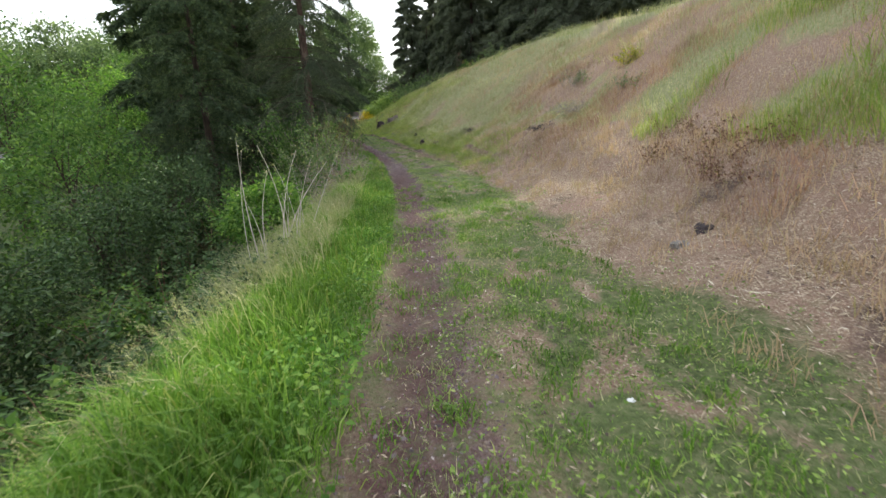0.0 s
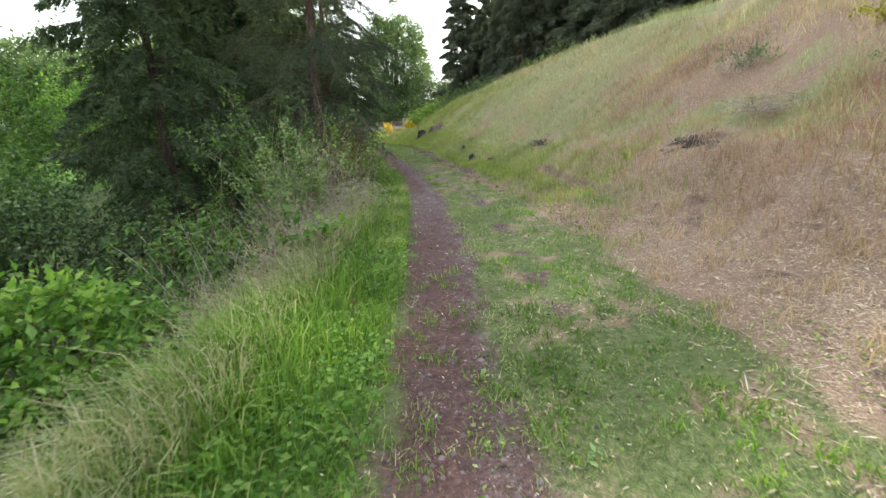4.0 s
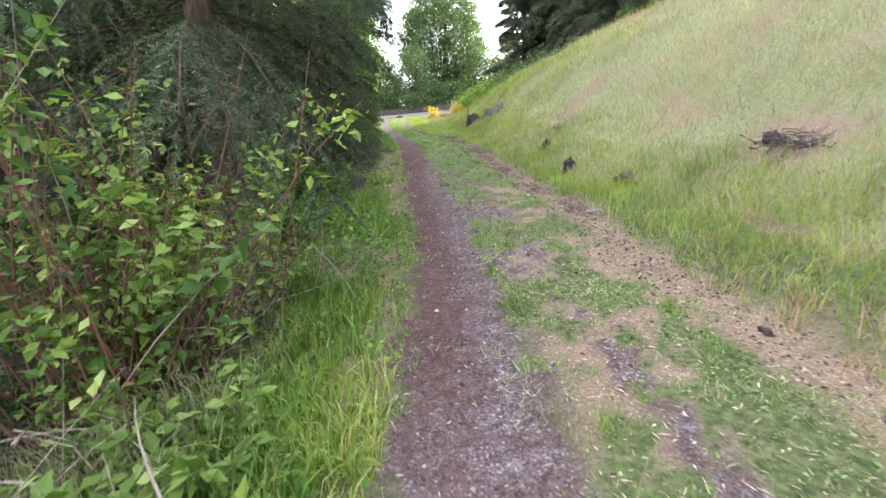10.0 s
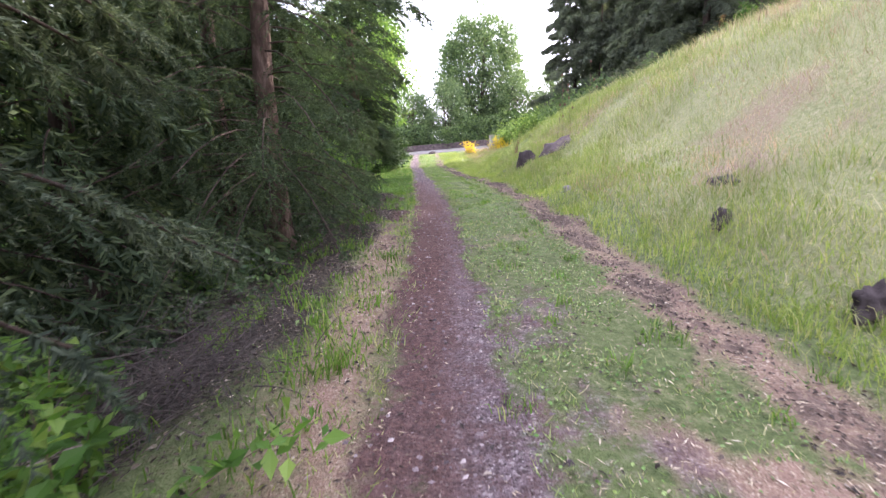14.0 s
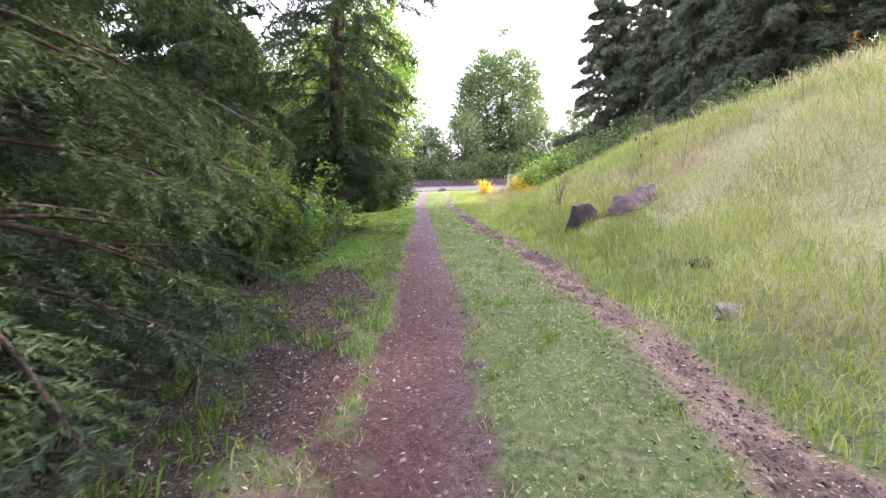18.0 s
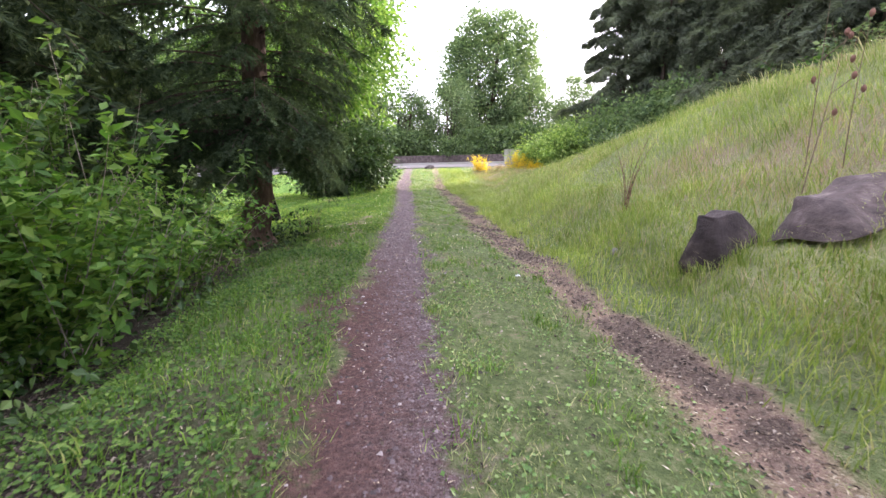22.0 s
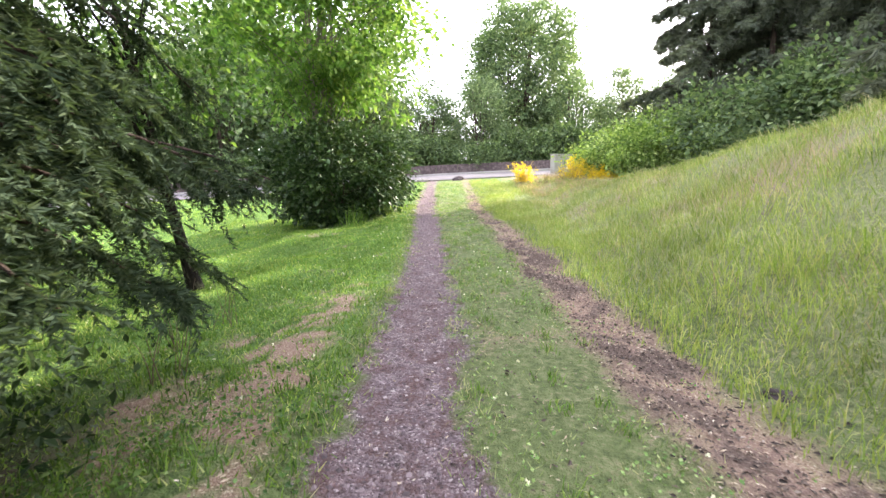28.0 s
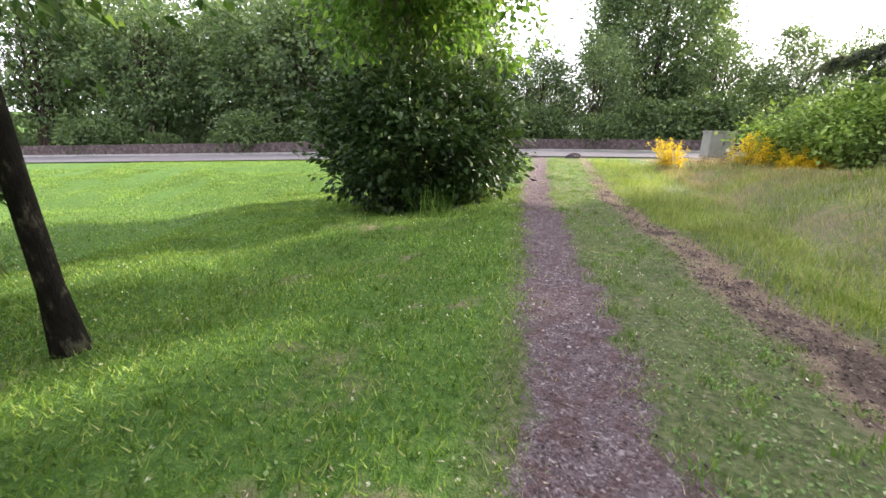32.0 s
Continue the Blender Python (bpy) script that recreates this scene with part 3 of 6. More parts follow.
def leaves(places, ways, lengths, widths, rng, fold=0.25, flat=None):
    """Pointed leaves: two folded quads each, from places along ways."""
    n = len(places)
    ways = unit(ways)
    across = unit(np.cross(ways, rng.normal(size=(n, 3)) if flat is None else flat))
    up = np.cross(across, ways)
    L, W = lengths[:, None], widths[:, None]
    v = np.stack([places,
                  places + ways * L * 0.45 + across * W * 0.5 + up * W * fold,
                  places + ways * L - up * W * fold,
                  places + ways * L * 0.45 - across * W * 0.5 + up * W * fold], 1)
    f = np.arange(n)[:, None, None] * 4 + np.array([[[0, 1, 2], [0, 2, 3]]])
    return v.reshape(-1, 3), f.reshape(-1, 3)


def needles(places, ways, lengths, widths, rng):
    """Needle sprays: one tapering sliver each."""
    across = unit(np.cross(ways, rng.normal(size=ways.shape))) * (widths * 0.5)[:, None]
    v = np.stack([places - across, places + across, places + ways * lengths[:, None]], 1)
    return v.reshape(-1, 3), np.arange(len(places) * 3).reshape(-1, 3)


def blades(places, heights, widths, lean, rng, wind=(0.0, 0.0)):
    """Grass blades: a quad and a tip each, bent over."""
    n = len(places)
    th = rng.uniform(0, 2 * np.pi, n)
    dx = np.stack([np.cos(th), np.sin(th), np.zeros(n)], -1)
    th2 = rng.uniform(0, 2 * np.pi, n)
    off = np.stack([np.cos(th2), np.sin(th2), np.zeros(n)], -1) * (lean * rng.uniform(0.2, 1.0, n))[:, None]
    off = (off + np.array([wind[0], wind[1], 0.0])) * heights[:, None]
    h = heights[:, None] * np.array([[0, 0, 1.0]])
    w = widths[:, None] * dx * 0.5
    v = np.stack([places - w, places + w, places + w * 0.75 + h * 0.55 + off * 0.32, places - w * 0.75 + h * 0.55 + off * 0.32,
                  places + h * (1 - 0.3 * lean) + off], 1)
    b = np.arange(n)[:, None] * 5
    return v.reshape(-1, 3), (b + np.array([[0, 1, 2, 3]])), (b + np.array([[3, 2, 4]]))


def short_blades(places, heights, widths, lean, rng):
    """Short turf: one leaning triangle a blade."""
    n = len(places)
    th, th2 = rng.uniform(0, 2 * np.pi, n), rng.uniform(0, 2 * np.pi, n)
    w = np.stack([np.cos(th), np.sin(th), np.zeros(n)], -1) * widths[:, None] * 0.5
    off = np.stack([np.cos(th2), np.sin(th2), np.zeros(n)], -1) * (lean * heights * rng.uniform(0.2, 1.0, n))[:, None]
    v = np.stack([places - w, places + w, places + off + heights[:, None] * np.array([[0, 0, 1 - 0.3 * lean]])], 1)
    return v.reshape(-1, 3), np.arange(n * 3).reshape(-1, 3)


def stuff(name, verts, faces, material, label, category):
    return tagged(new(name, np_mesh(name, verts, faces, material)), label, category, "", "stuff")


# ---- ground ----
def axis_steps(marks):
    out = []
    for (a, b, step) in marks:
        out.append(np.arange(a, b, step))
    return np.concatenate(out + [[marks[-1][1]]])


gx = axis_steps([(-1500, -200, 325), (-200, -40, 16), (-40, -12, 2), (-12, -5, 0.4), (-5, 4, 0.1), (4, 8, 0.2), (8, 20, 0.6), (20, 60, 4), (60, 200, 20), (200, 1500, 325)])
gy = axis_steps([(-1500, -100, 350), (-100, -12, 8), (-12, -2, 0.5), (-2, 56, 0.14), (56, 82, 0.3), (82, 120, 2), (120, 300, 20), (300, 1500, 300)])
GX, GY = np.meshgrid(gx, gy)
GZ = land(GX, GY)
nx = len(gx)
ii, jj = np.meshgrid(np.arange(len(gy) - 1), np.arange(nx - 1), indexing="ij")
gf = np.stack([ii * nx + jj, ii * nx + jj + 1, (ii + 1) * nx + jj + 1, (ii + 1) * nx + jj], -1).reshape(-1, 4)
ground_mesh = np_mesh("ground", np.stack([GX, GY, GZ], -1).reshape(-1, 3), gf, GROUND, True)
GU = GX - centre(GY)
clay = clay_share(GU, GY)
lush = np.clip(ease(40, 46, GY + 3 * drift(GX, GY, 0.2, 51) * ease(6, 10, -GU)) * ease(0.4, 0.8, -GU) + (1 - ease(15, 20, GY)) * ease(0.35, 0.7, -GU) * (1 - ease(1.6, 2.4, -GU)) + 0.5 * ease(56, 64, GY), 0, 1)
pale = ease(2.6, 3.6, GU) * (1 - ease(60, 68, GY)) * (1 - 0.6 * ease(34, 42, GY))
for key, values in zip(("rut", "dry", "earth", "duff", "clay", "lush", "pale"), (*zones(GX, GY), clay, lush, pale)):
    ground_mesh.attributes.new(key, "FLOAT", "POINT").data.foreach_set("value", values.astype(np.float32).ravel())
tagged(new("ground", ground_mesh), "grassy hillside ground with a worn gravel track", "ground", "", "structure")

# the street beyond the end of the track
ry = np.linspace(ROAD_NEAR, ROAD_FAR, 8)
rx = np.linspace(-90, 120, 106)
RX, RY = np.meshgrid(rx, ry)
RY0 = RY.copy()
RY = RY + bend(RX)
RZ = road_level(RX) + 0.06 + 0.02 * (1 - ((RY0 - 76.5) / 6) ** 2)
ii, jj = np.meshgrid(np.arange(7), np.arange(105), indexing="ij")
rf = np.stack([ii * 106 + jj, ii * 106 + jj + 1, (ii + 1) * 106 + jj + 1, (ii + 1) * 106 + jj], -1).reshape(-1, 4)
tagged(new("road", np_mesh("road", np.stack([RX, RY, RZ], -1).reshape(-1, 3), rf, ASPHALT, True)), "worn grey asphalt street crossing beyond the track", "road", "", "structure")


def kerb(y, width, height, name, material, label):
    pieces = []
    for a, b in zip(rx[:-1], rx[1:]):
        za, zb = float(road_level(a)), float(road_level(b))
        v = np.array([(x, yy, z + dz) for dz in (-0.3, height) for x, yy, z in ((a + 0.01, y + float(bend(a)), za), (b - 0.01, y + float(bend(b)), zb), (b - 0.01, y + width + float(bend(b)), zb), (a + 0.01, y + width + float(bend(a)), za))])
        f = np.array([(0, 3, 2, 1), (4, 5, 6, 7), (0, 1, 5, 4), (1, 2, 6, 5), (2, 3, 7, 6), (3, 0, 4, 7)])
        pieces.append((v, f))
    v, f = joined(pieces)
    tagged(new(name, np_mesh(name, v, f, material)), label, "kerb", "", "structure")


kerb(ROAD_FAR - 0.02, 0.18, 0.2, "kerb", CONCRETE, "low pale concrete kerb along the far side of the street")
kerb(ROAD_FAR + 0.3, 0.25, 0.95, "retaining_wall", ROCK_BROWN, "low weathered brown retaining wall behind the street")

# ---- plants: generators ----
def ground_pose(x, y, turn=0.0, lift=0.0, lean=(0.0, 0.0)):
    return pose(x, y, float(land(x, y)) + lift, lean[0], lean[1], turn)


def conifer_meshes(height, reach, radius, limbs, twigs, leaflets, leaf, clear, seed, droop=0.45, needle=None, dead=0, room=None, width=0.3, low=1.0, apart=False, ahead=None, flare_out=0.6, behind=None):
    """Trunk, limbs and hanging sprays of a conifer, its foot at the origin. room: how far low limbs may reach towards +x."""
    rng = np.random.default_rng(seed)
    zs = np.concatenate([[-0.5, 0.0, 0.15, 0.4], np.linspace(0.8, height, 12)])
    sway = np.cumsum(rng.normal(0, 0.03, (16, 2)), 0) * (zs[:, None] > 0.5)
    flare = 1 + 0.8 * np.exp(-np.maximum(zs, 0) / 0.35)
    rr = radius * flare * np.clip(1 - zs / height, 0.02, 1) ** 0.8
    tv, tf = tube(np.column_stack([sway, zs]), rr, 16)
    ang = np.arctan2(tv[:, 1], tv[:, 0])
    tv[:, :2] *= (1 + 0.10 * np.sin(ang * 5 + seed) * np.exp(-np.maximum(tv[:, 2:3].ravel(), 0) / 0.5) + 0.04 * rng.normal(size=len(tv)))[:, None]
    t = np.sort(rng.uniform(0, 1, limbs)) ** low
    az = np.arange(limbs) * 2.4 + rng.normal(0, 0.35, limbs)
    z0 = clear + (height - clear) * t * 0.97
    length = reach * (1 - t) ** 0.75 * rng.uniform(0.65, 1.1, limbs) + 0.25
    out = np.column_stack([np.cos(az), np.sin(az), np.zeros(limbs)])
    if room is not None:
        allow = room + flare_out * np.maximum(z0 - 3.2, 0)
        length = np.minimum(length, allow / np.maximum(out[:, 0], 0.05))
    if ahead is not None:
        length = np.minimum(length, ahead / np.maximum(out[:, 1], 0.05))
    if behind is not None:
        length = np.minimum(length, behind / np.maximum(-out[:, 1], 0.05))
    base = np.column_stack([np.interp(z0, zs, sway[:, 0]), np.interp(z0, zs, sway[:, 1]), z0])
    lift = rng.uniform(-0.12, 0.38, limbs)

    def along(i, s):
        p = base[i] + out[i] * (length[i] * s)[:, None]
        p[:, 2] += length[i] * (lift[i] * s - droop * s ** 2)
        return p

    lp = []
    for i in range(limbs):
        s = np.linspace(0, 1, 6)
        lp.append(tube(along(np.full(6, i), s), 0.006 + 0.065 * radius * (1 - t[i]) * (1 - s) ** 0.8, 5))
    for i in range(dead):
        a, z = rng.uniform(0, 6.28), rng.uniform(clear * 0.35, clear * 1.2)
        L = rng.uniform(0.5, 1.5)
        s = np.linspace(0, 1, 5)
        p = np.column_stack([np.cos(a) * L * s, np.sin(a) * L * s, z + 0.1 * L * s - 0.35 * L * s ** 2 + rng.normal(0, 0.03, 5)])
        lp.append(tube(p, 0.018 * (1 - 0.8 * s) + 0.003, 4))
    n = limbs * twigs
    i = np.repeat(np.arange(limbs), twigs)
    s = rng.uniform(0.1, 1.0, n) ** 0.75
    p = along(i, s)
    side = np.column_stack([-out[i][:, 1], out[i][:, 0], np.zeros(n)]) * rng.choice([-1, 1], n)[:, None]
    tl = (0.30 * length[i] * (1.15 - s) + 0.22) * rng.uniform(0.5, 1.2, n)
    way = unit(side * rng.uniform(0.1, 0.9, (n, 1)) + out[i] * rng.uniform(0.1, 0.8, (n, 1)) + np.array([0, 0, -1.0]) * rng.uniform(0.1, 0.3 + (1.0 if apart else 1.8) * droop, (n, 1)))
    fine = (z0[i] < clear + 3.2) & apart
    k = np.repeat(np.arange(n), np.where(fine, 3 * leaflets, (leaflets * 3) // 5 if apart else leaflets))
    m = len(k)
    q = rng.uniform(0.02, 1.0, m)
    place = p[k] + way[k] * (tl[k] * q)[:, None]
    place[:, 2] -= 0.25 * tl[k] * q ** 2
    cross = unit(np.cross(way[k], np.array([0, 0, 1.0]) + 0.5 * rng.normal(size=(m, 3)))) * rng.choice([-1, 1], m)[:, None]
    lw = unit(way[k] * (0.55 if apart else 0.8) + cross * rng.uniform(0.4, 1.1, (m, 1)) + 0.22 * rng.normal(size=(m, 3)) + [0, 0, -0.12])
    ll = leaf * np.where(fine[k], 0.5, 1.2) * rng.uniform(0.6, 1.3, m) * (1.15 - 0.5 * q)
    v, f = needles(place, lw, ll, ll * width, rng)
    if apart:
        limb = [np_mesh("limb", a, b, BARK, True) for a, b in lp]
    else:
        limb = np_mesh("branchwork", *joined(lp), BARK, True)
    return (np_mesh("trunk", tv, tf, BARK_RED if apart else BARK, True), limb, np_mesh("crown", v, f, needle or NEEDLE))


def make_tree(name, meshes, m, label, category="tree", group=""):
    ob = thing(name, m, label, category, group)
    for me in meshes[0] if isinstance(meshes[0], list) else [meshes[0]]:
        part("trunk", me, None, ob)
    if isinstance(meshes[1], list):
        for me in meshes[1]:
            part("limb", me, None, ob)
    else:
        tagged(part("branchwork", meshes[1], None, ob), kind="stuff")
    part("crown", meshes[2], None, ob)
    return ob


def broadleaf_meshes(height, reach, stems, radius, clumps, per, leaf, seed, leaf_mat, clear=0.3, bark=None, spread=0.5, thin=0.5, squat=1.0, boughs=60):
    """Stems, limbs and a crown of leafy clumps."""
    rng = np.random.default_rng(seed)
    trunks, ends = [], []
    top = height * 0.8
    for s in range(stems):
        a = s * 2.4 + rng.uniform(0, 1)
        lean = (rng.uniform(0.3, 1.0) if stems > 1 else 0.15) * reach * spread
        q = np.linspace(0, 1, 9)
        foot = 0.0 if stems == 1 else radius * 1.6
        p = np.column_stack([np.cos(a) * (foot + lean * q ** 1.3), np.sin(a) * (foot + lean * q ** 1.3), -0.3 + (top + 0.3) * q])
        p[1:, :2] += np.cumsum(rng.normal(0, 0.02 * height / 9, (8, 2)), 0)
        fl = 1 + 0.5 * np.exp(-np.maximum(p[:, 2], 0) / 0.25)
        trunks.append(tube(p, radius * fl * (1 - 0.85 * q), 9))
        ends.append(p)
    tv, tf = joined(trunks)
    tv += 0.06 * radius * rng.normal(size=tv.shape)
    c = unit(rng.normal(size=(clumps, 3))) * rng.uniform(0.35, 1.0, (clumps, 1)) ** thin
    lob = 1 + 0.28 * lattice(c[:, 0] * 2 + c[:, 2], c[:, 1] * 2 - c[:, 2], 1.3, seed)
    mid = clear * height + (1 - clear) * height * 0.5
    c = c * lob[:, None] * np.array([reach, reach, (1 - clear) * height * 0.5 * squat]) + [0, 0, mid]
    c[:, 2] = np.maximum(c[:, 2], 0.15)
    limb = []
    for k in range(0, clumps, max(1, clumps // boughs)):
        e = ends[rng.integers(len(ends))]
        h = np.clip(c[k, 2] * rng.uniform(0.45, 0.85), 0.1, top * 0.97)
        b = np.array([np.interp(h, e[:, 2], e[:, 0]), np.interp(h, e[:, 2], e[:, 1]), h])
        s = np.linspace(0, 1, 5)[:, None]
        p = b + (c[k] - b) * s + (np.array([0, 0, 0.35]) + rng.normal(0, 0.18, 3)) * np.linalg.norm(c[k] - b) * s * (1 - s)
        limb.append(tube(p, radius * 0.3 * (1 - h / top * 0.6) * (1 - 0.8 * s[:, 0]) + 0.004, 5))
    lv, lf = joined(limb)
    n = clumps * per
    i = np.repeat(np.arange(clumps), per)
    size = (reach * 2.2 / clumps ** (1 / 3)) * rng.uniform(0.5, 1.2, clumps)
    d = rng.normal(size=(n, 3)) * [0.42, 0.42, 0.3]
    place = c[i] + d * size[i][:, None]
    place[:, 2] = np.maximum(place[:, 2], 0.04)
    way = unit(d + unit(c[i] - [0, 0, mid]) * 0.5 + rng.normal(size=(n, 3)) * 0.6 + [0, 0, -0.25])
    L = leaf * rng.uniform(0.55, 1.3, n)
    v, f = leaves(place, way, L, L * 0.6, rng, 0.12, np.array([0, 0, 1.0]) + 0.7 * rng.normal(size=(n, 3)))
    cuts = np.cumsum([len(t[0]) for t in trunks])[:-1]
    stem = [np_mesh("trunk", a, t[1], bark or BARK_MOSS, True) for a, t in zip(np.split(tv, cuts), trunks)]
    return (stem, np_mesh("branchwork", lv, lf, bark or BARK_MOSS, True), np_mesh("crown", v, f, leaf_mat))


def shrub(name, m, stems, height, spread, per, leaf, leaf_mat, stem_mat, label, seed, lean=(0, 0), radius=0.008, low=0.2, width=0.55, category="shrub", group=""):
    """Many stems from one foot, with leaves along them."""
    rng = np.random.default_rng(seed)
    ob = thing(name, m, label, category, group)
    st = np.column_stack([rng.normal(0, 0.28 * spread, stems), rng.normal(0, 0.28 * spread, stems), np.full(stems, -0.12)])
    way = unit(np.column_stack([rng.normal(lean[0], 0.45, stems) * spread, rng.normal(lean[1], 0.45, stems) * spread, np.full(stems, height)]))
    L = height * rng.uniform(0.55, 1.1, stems)
    v, f, p = many_tubes(st, way, L, radius * rng.uniform(0.6, 1.3, stems), 0.22, rng, 6, 4, 0.12)
    tagged(part("stem_mass", np_mesh("stem_mass", v, f, stem_mat, True), None, ob), kind="stuff")
    if per:
        n = stems * per
        i = np.repeat(np.arange(stems), per)
        knots = max(2, per // 6)
        s = np.clip(rng.uniform(low, 1.0, (stems, knots))[i, rng.integers(0, knots, n)] + rng.normal(0, 0.012, n), 0, 1) * 6
        a = np.floor(s).astype(int).clip(0, 5)
        place = p[i, a] + (p[i, a + 1] - p[i, a]) * (s - a)[:, None] + rng.normal(size=(n, 3)) * (0.025 + 0.014 * height)
        w = unit(rng.normal(size=(n, 3)) * [1, 1, 0.55] - [0, 0, 0.1])
        ll = leaf * rng.uniform(0.5, 1.3, n)
        v, f = leaves(place, w, ll, ll * width, rng, 0.12, np.array([0, 0, 1.0]) + 0.5 * rng.normal(size=(n, 3)))
        part("foliage", np_mesh("foliage", v, f, leaf_mat), None, ob)
    return ob


def rock(name, m, size, material, label, category, seed, rough=0.25, cuts=5):
    """A broken boulder or block: a hull cut by planes."""
    rng = np.random.default_rng(seed)
    bm = bmesh.new()
    bmesh.ops.create_icosphere(bm, subdivisions=4, radius=1.0)
    planes = [(Vector(unit(rng.normal(size=3))), rng.uniform(0.55, 0.85)) for _ in range(cuts * 2)]
    for v in bm.verts:
        for nrm, dist in planes:
            over = v.co.dot(nrm) - dist
            if over > 0:
                v.co -= nrm * over * 0.92
        v.co *= 1 + rough * 0.25 * noise.noise(v.co * 2.3 + Vector((seed, 0, 0))) + rough * 0.1 * noise.noise(v.co * 7.0)
        v.co = Vector((v.co.x * size[0] / 2, v.co.y * size[1] / 2, v.co.z * size[2] / 2))
    for f in bm.faces:
        f.smooth = True
    me = bpy.data.meshes.new(name)
    bm.to_mesh(me)
    bm.free()
    me.materials.append(material)
    ob = new(name, me)
    ob.matrix_basis = m
    return tagged(ob, label, category)


# ---- conifers beside the track ----
CEDAR_A = conifer_meshes(12, 4.0, 0.20, 120, 46, 42, 0.10, 2.5, 11, 0.42, NEEDLE_GREY, 6, 1.8, 0.22, 1.6, True, 3.0)
CEDAR_B = conifer_meshes(12, 4.2, 0.20, 120, 44, 38, 0.10, 0.7, 12, 0.45, NEEDLE, 2, 2.5, 0.24, 1.7, True, 2.6)
CEDAR_C = conifer_meshes(13, 4.4, 0.25, 190, 44, 34, 0.11, 1.9, 13, 0.36, NEEDLE_TONE_C, 4, 1.5, 0.27, 1.75, True, 2.2, 0.3, 1.6)
BACK_D = conifer_meshes(14, 3.6, 0.18, 125, 34, 24, 0.15, 0.3, 14, 0.45, NEEDLE, 0, None, 0.26)
BACK_H = conifer_meshes(14, 3.8, 0.18, 110, 24, 18, 0.26, 0.3, 18, 0.45, NEEDLE, 0, None, 0.28)
# coarse conifer for mostly unseen trees, added to cast shade on the track
SHADE_F = conifer_meshes(20, 5.0, 0.26, 100, 20, 18, 0.45, 0.3, 16, 0.36, NEEDLE_HAZE, 0, None, 0.34)
BACK_E = conifer_meshes(19, 4.8, 0.24, 180, 36, 36, 0.30, 0.3, 15, 0.42, NEEDLE_HAZE, 0, None, 0.21)
BACK_G = conifer_meshes(14, 3.6, 0.18, 130, 32, 28, 0.25, 0.3, 17, 0.45, NEEDLE_HAZE, 0, None, 0.22)
make_tree("conifer", CEDAR_A, ground_pose(-2.35, 22.2), "tall dark conifer with drooping grey-green sprays beside the track", "tree", "conifers beside the track")
CEDAR_D = conifer_meshes(12, 3.4, 0.19, 170, 40, 22, 0.10, 1.3, 19, 0.42, NEEDLE, 4, 1.6, 0.24, 1.6, True, 1.6)
make_tree("conifer", CEDAR_D, ground_pose(-1.95, 29.9), "dark conifer with a bare lower trunk close beside the track", "tree", "conifers beside the track")
make_tree("conifer", CEDAR_B, ground_pose(-3.7, 32.3), "tall dark conifer with low sweeping branches beside the track", "tree", "conifers beside the track")
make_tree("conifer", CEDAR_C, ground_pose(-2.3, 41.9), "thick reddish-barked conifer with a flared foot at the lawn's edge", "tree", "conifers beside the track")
for x, y, e, turn, s in [(-5.2, 26.5, 0, 10, 1), (-6.4, 20.8, 0, 50, 0.9), (-7.0, 36.5, 0, 200, 1), (-8.5, 30.5, 1, 120, 1.3), (-9.5, 39.0, 1, 300, 1), (-7.5, 44.5, 1, 250, 1), (-4.6, 29.3, 0, 260, 1), (-6.2, 41.0, 0, 20, 1),
                         (-9.5, 48.3, 1, 70, 0.8)]:
    make_tree("conifer", (BACK_D, BACK_H)[e], ground_pose(x, y, turn) @ Matrix.Scale(s, 4), "dense dark green conifer on the slope below the track", "tree", "conifers on the lower slope")
# e == 2 trees and those at y 40.3, 35.8: unseen, added as shade casters
for n, (x, y, e, turn) in enumerate([(15.0, 66, 1, 10), (19.0, 62, 1, 50), (19.5, 70, 1, 200), (23.5, 57, 1, 120), (25, 64, 1, 300), (23, 49, 1, 80), (28, 52, 1, 190), (24, 41, 1, 33), (30, 44, 2, 60), (17.0, 58, 0, 5), (17.2, 54.3, 1, 95), (16.8, 49.3, 1, 160), (16.0, 63, 0, 140), (20.0, 45.5, 1, 275), (19.5, 40.3, 1, 70), (20.2, 35.8, 1, 210), (21, 3, 2, 15), (22, 10, 2, 130), (22, 17, 2, 215), (22, 24, 2, 300), (23, 31, 2, 45), (24, 36.5, 2, 45), (27, 14, 2, 100), (28, 27, 2, 100)]):
    make_tree("conifer", (BACK_G, BACK_E, SHADE_F)[e], ground_pose(x, y, turn), "tall dark conifer behind the hill's crest, some added unseen for shade", "tree", "conifers on the hill")

# ---- broadleaf trees ----
MAPLE = broadleaf_meshes(12.5, 3.8, 6, 0.11, 330, 75, 0.24, 21, MAPLE_LEAF, 0.26, BARK_PALE, 0.22)
LAUREL = broadleaf_meshes(3.2, 2.5, 6, 0.05, 300, 80, 0.19, 22, LEAF_DARK, 0.0, BARK, 0.6, 0.35)
SLOPE_TREE = broadleaf_meshes(9, 3.6, 2, 0.12, 190, 60, 0.20, 23, LEAF_MID, 0.1, BARK, 0.4)
# filler bush, leaves coloured dark to stand for the slope's deep shade
SLOPE_SHADED = broadleaf_meshes(9, 4.2, 2, 0.12, 190, 70, 0.24, 32, LEAF_DARK, 0.0, BARK, 0.4)
SLOPE_PALE = broadleaf_meshes(8, 3.2, 2, 0.10, 170, 60, 0.20, 24, LEAF_BRIGHT, 0.1, BARK, 0.4)
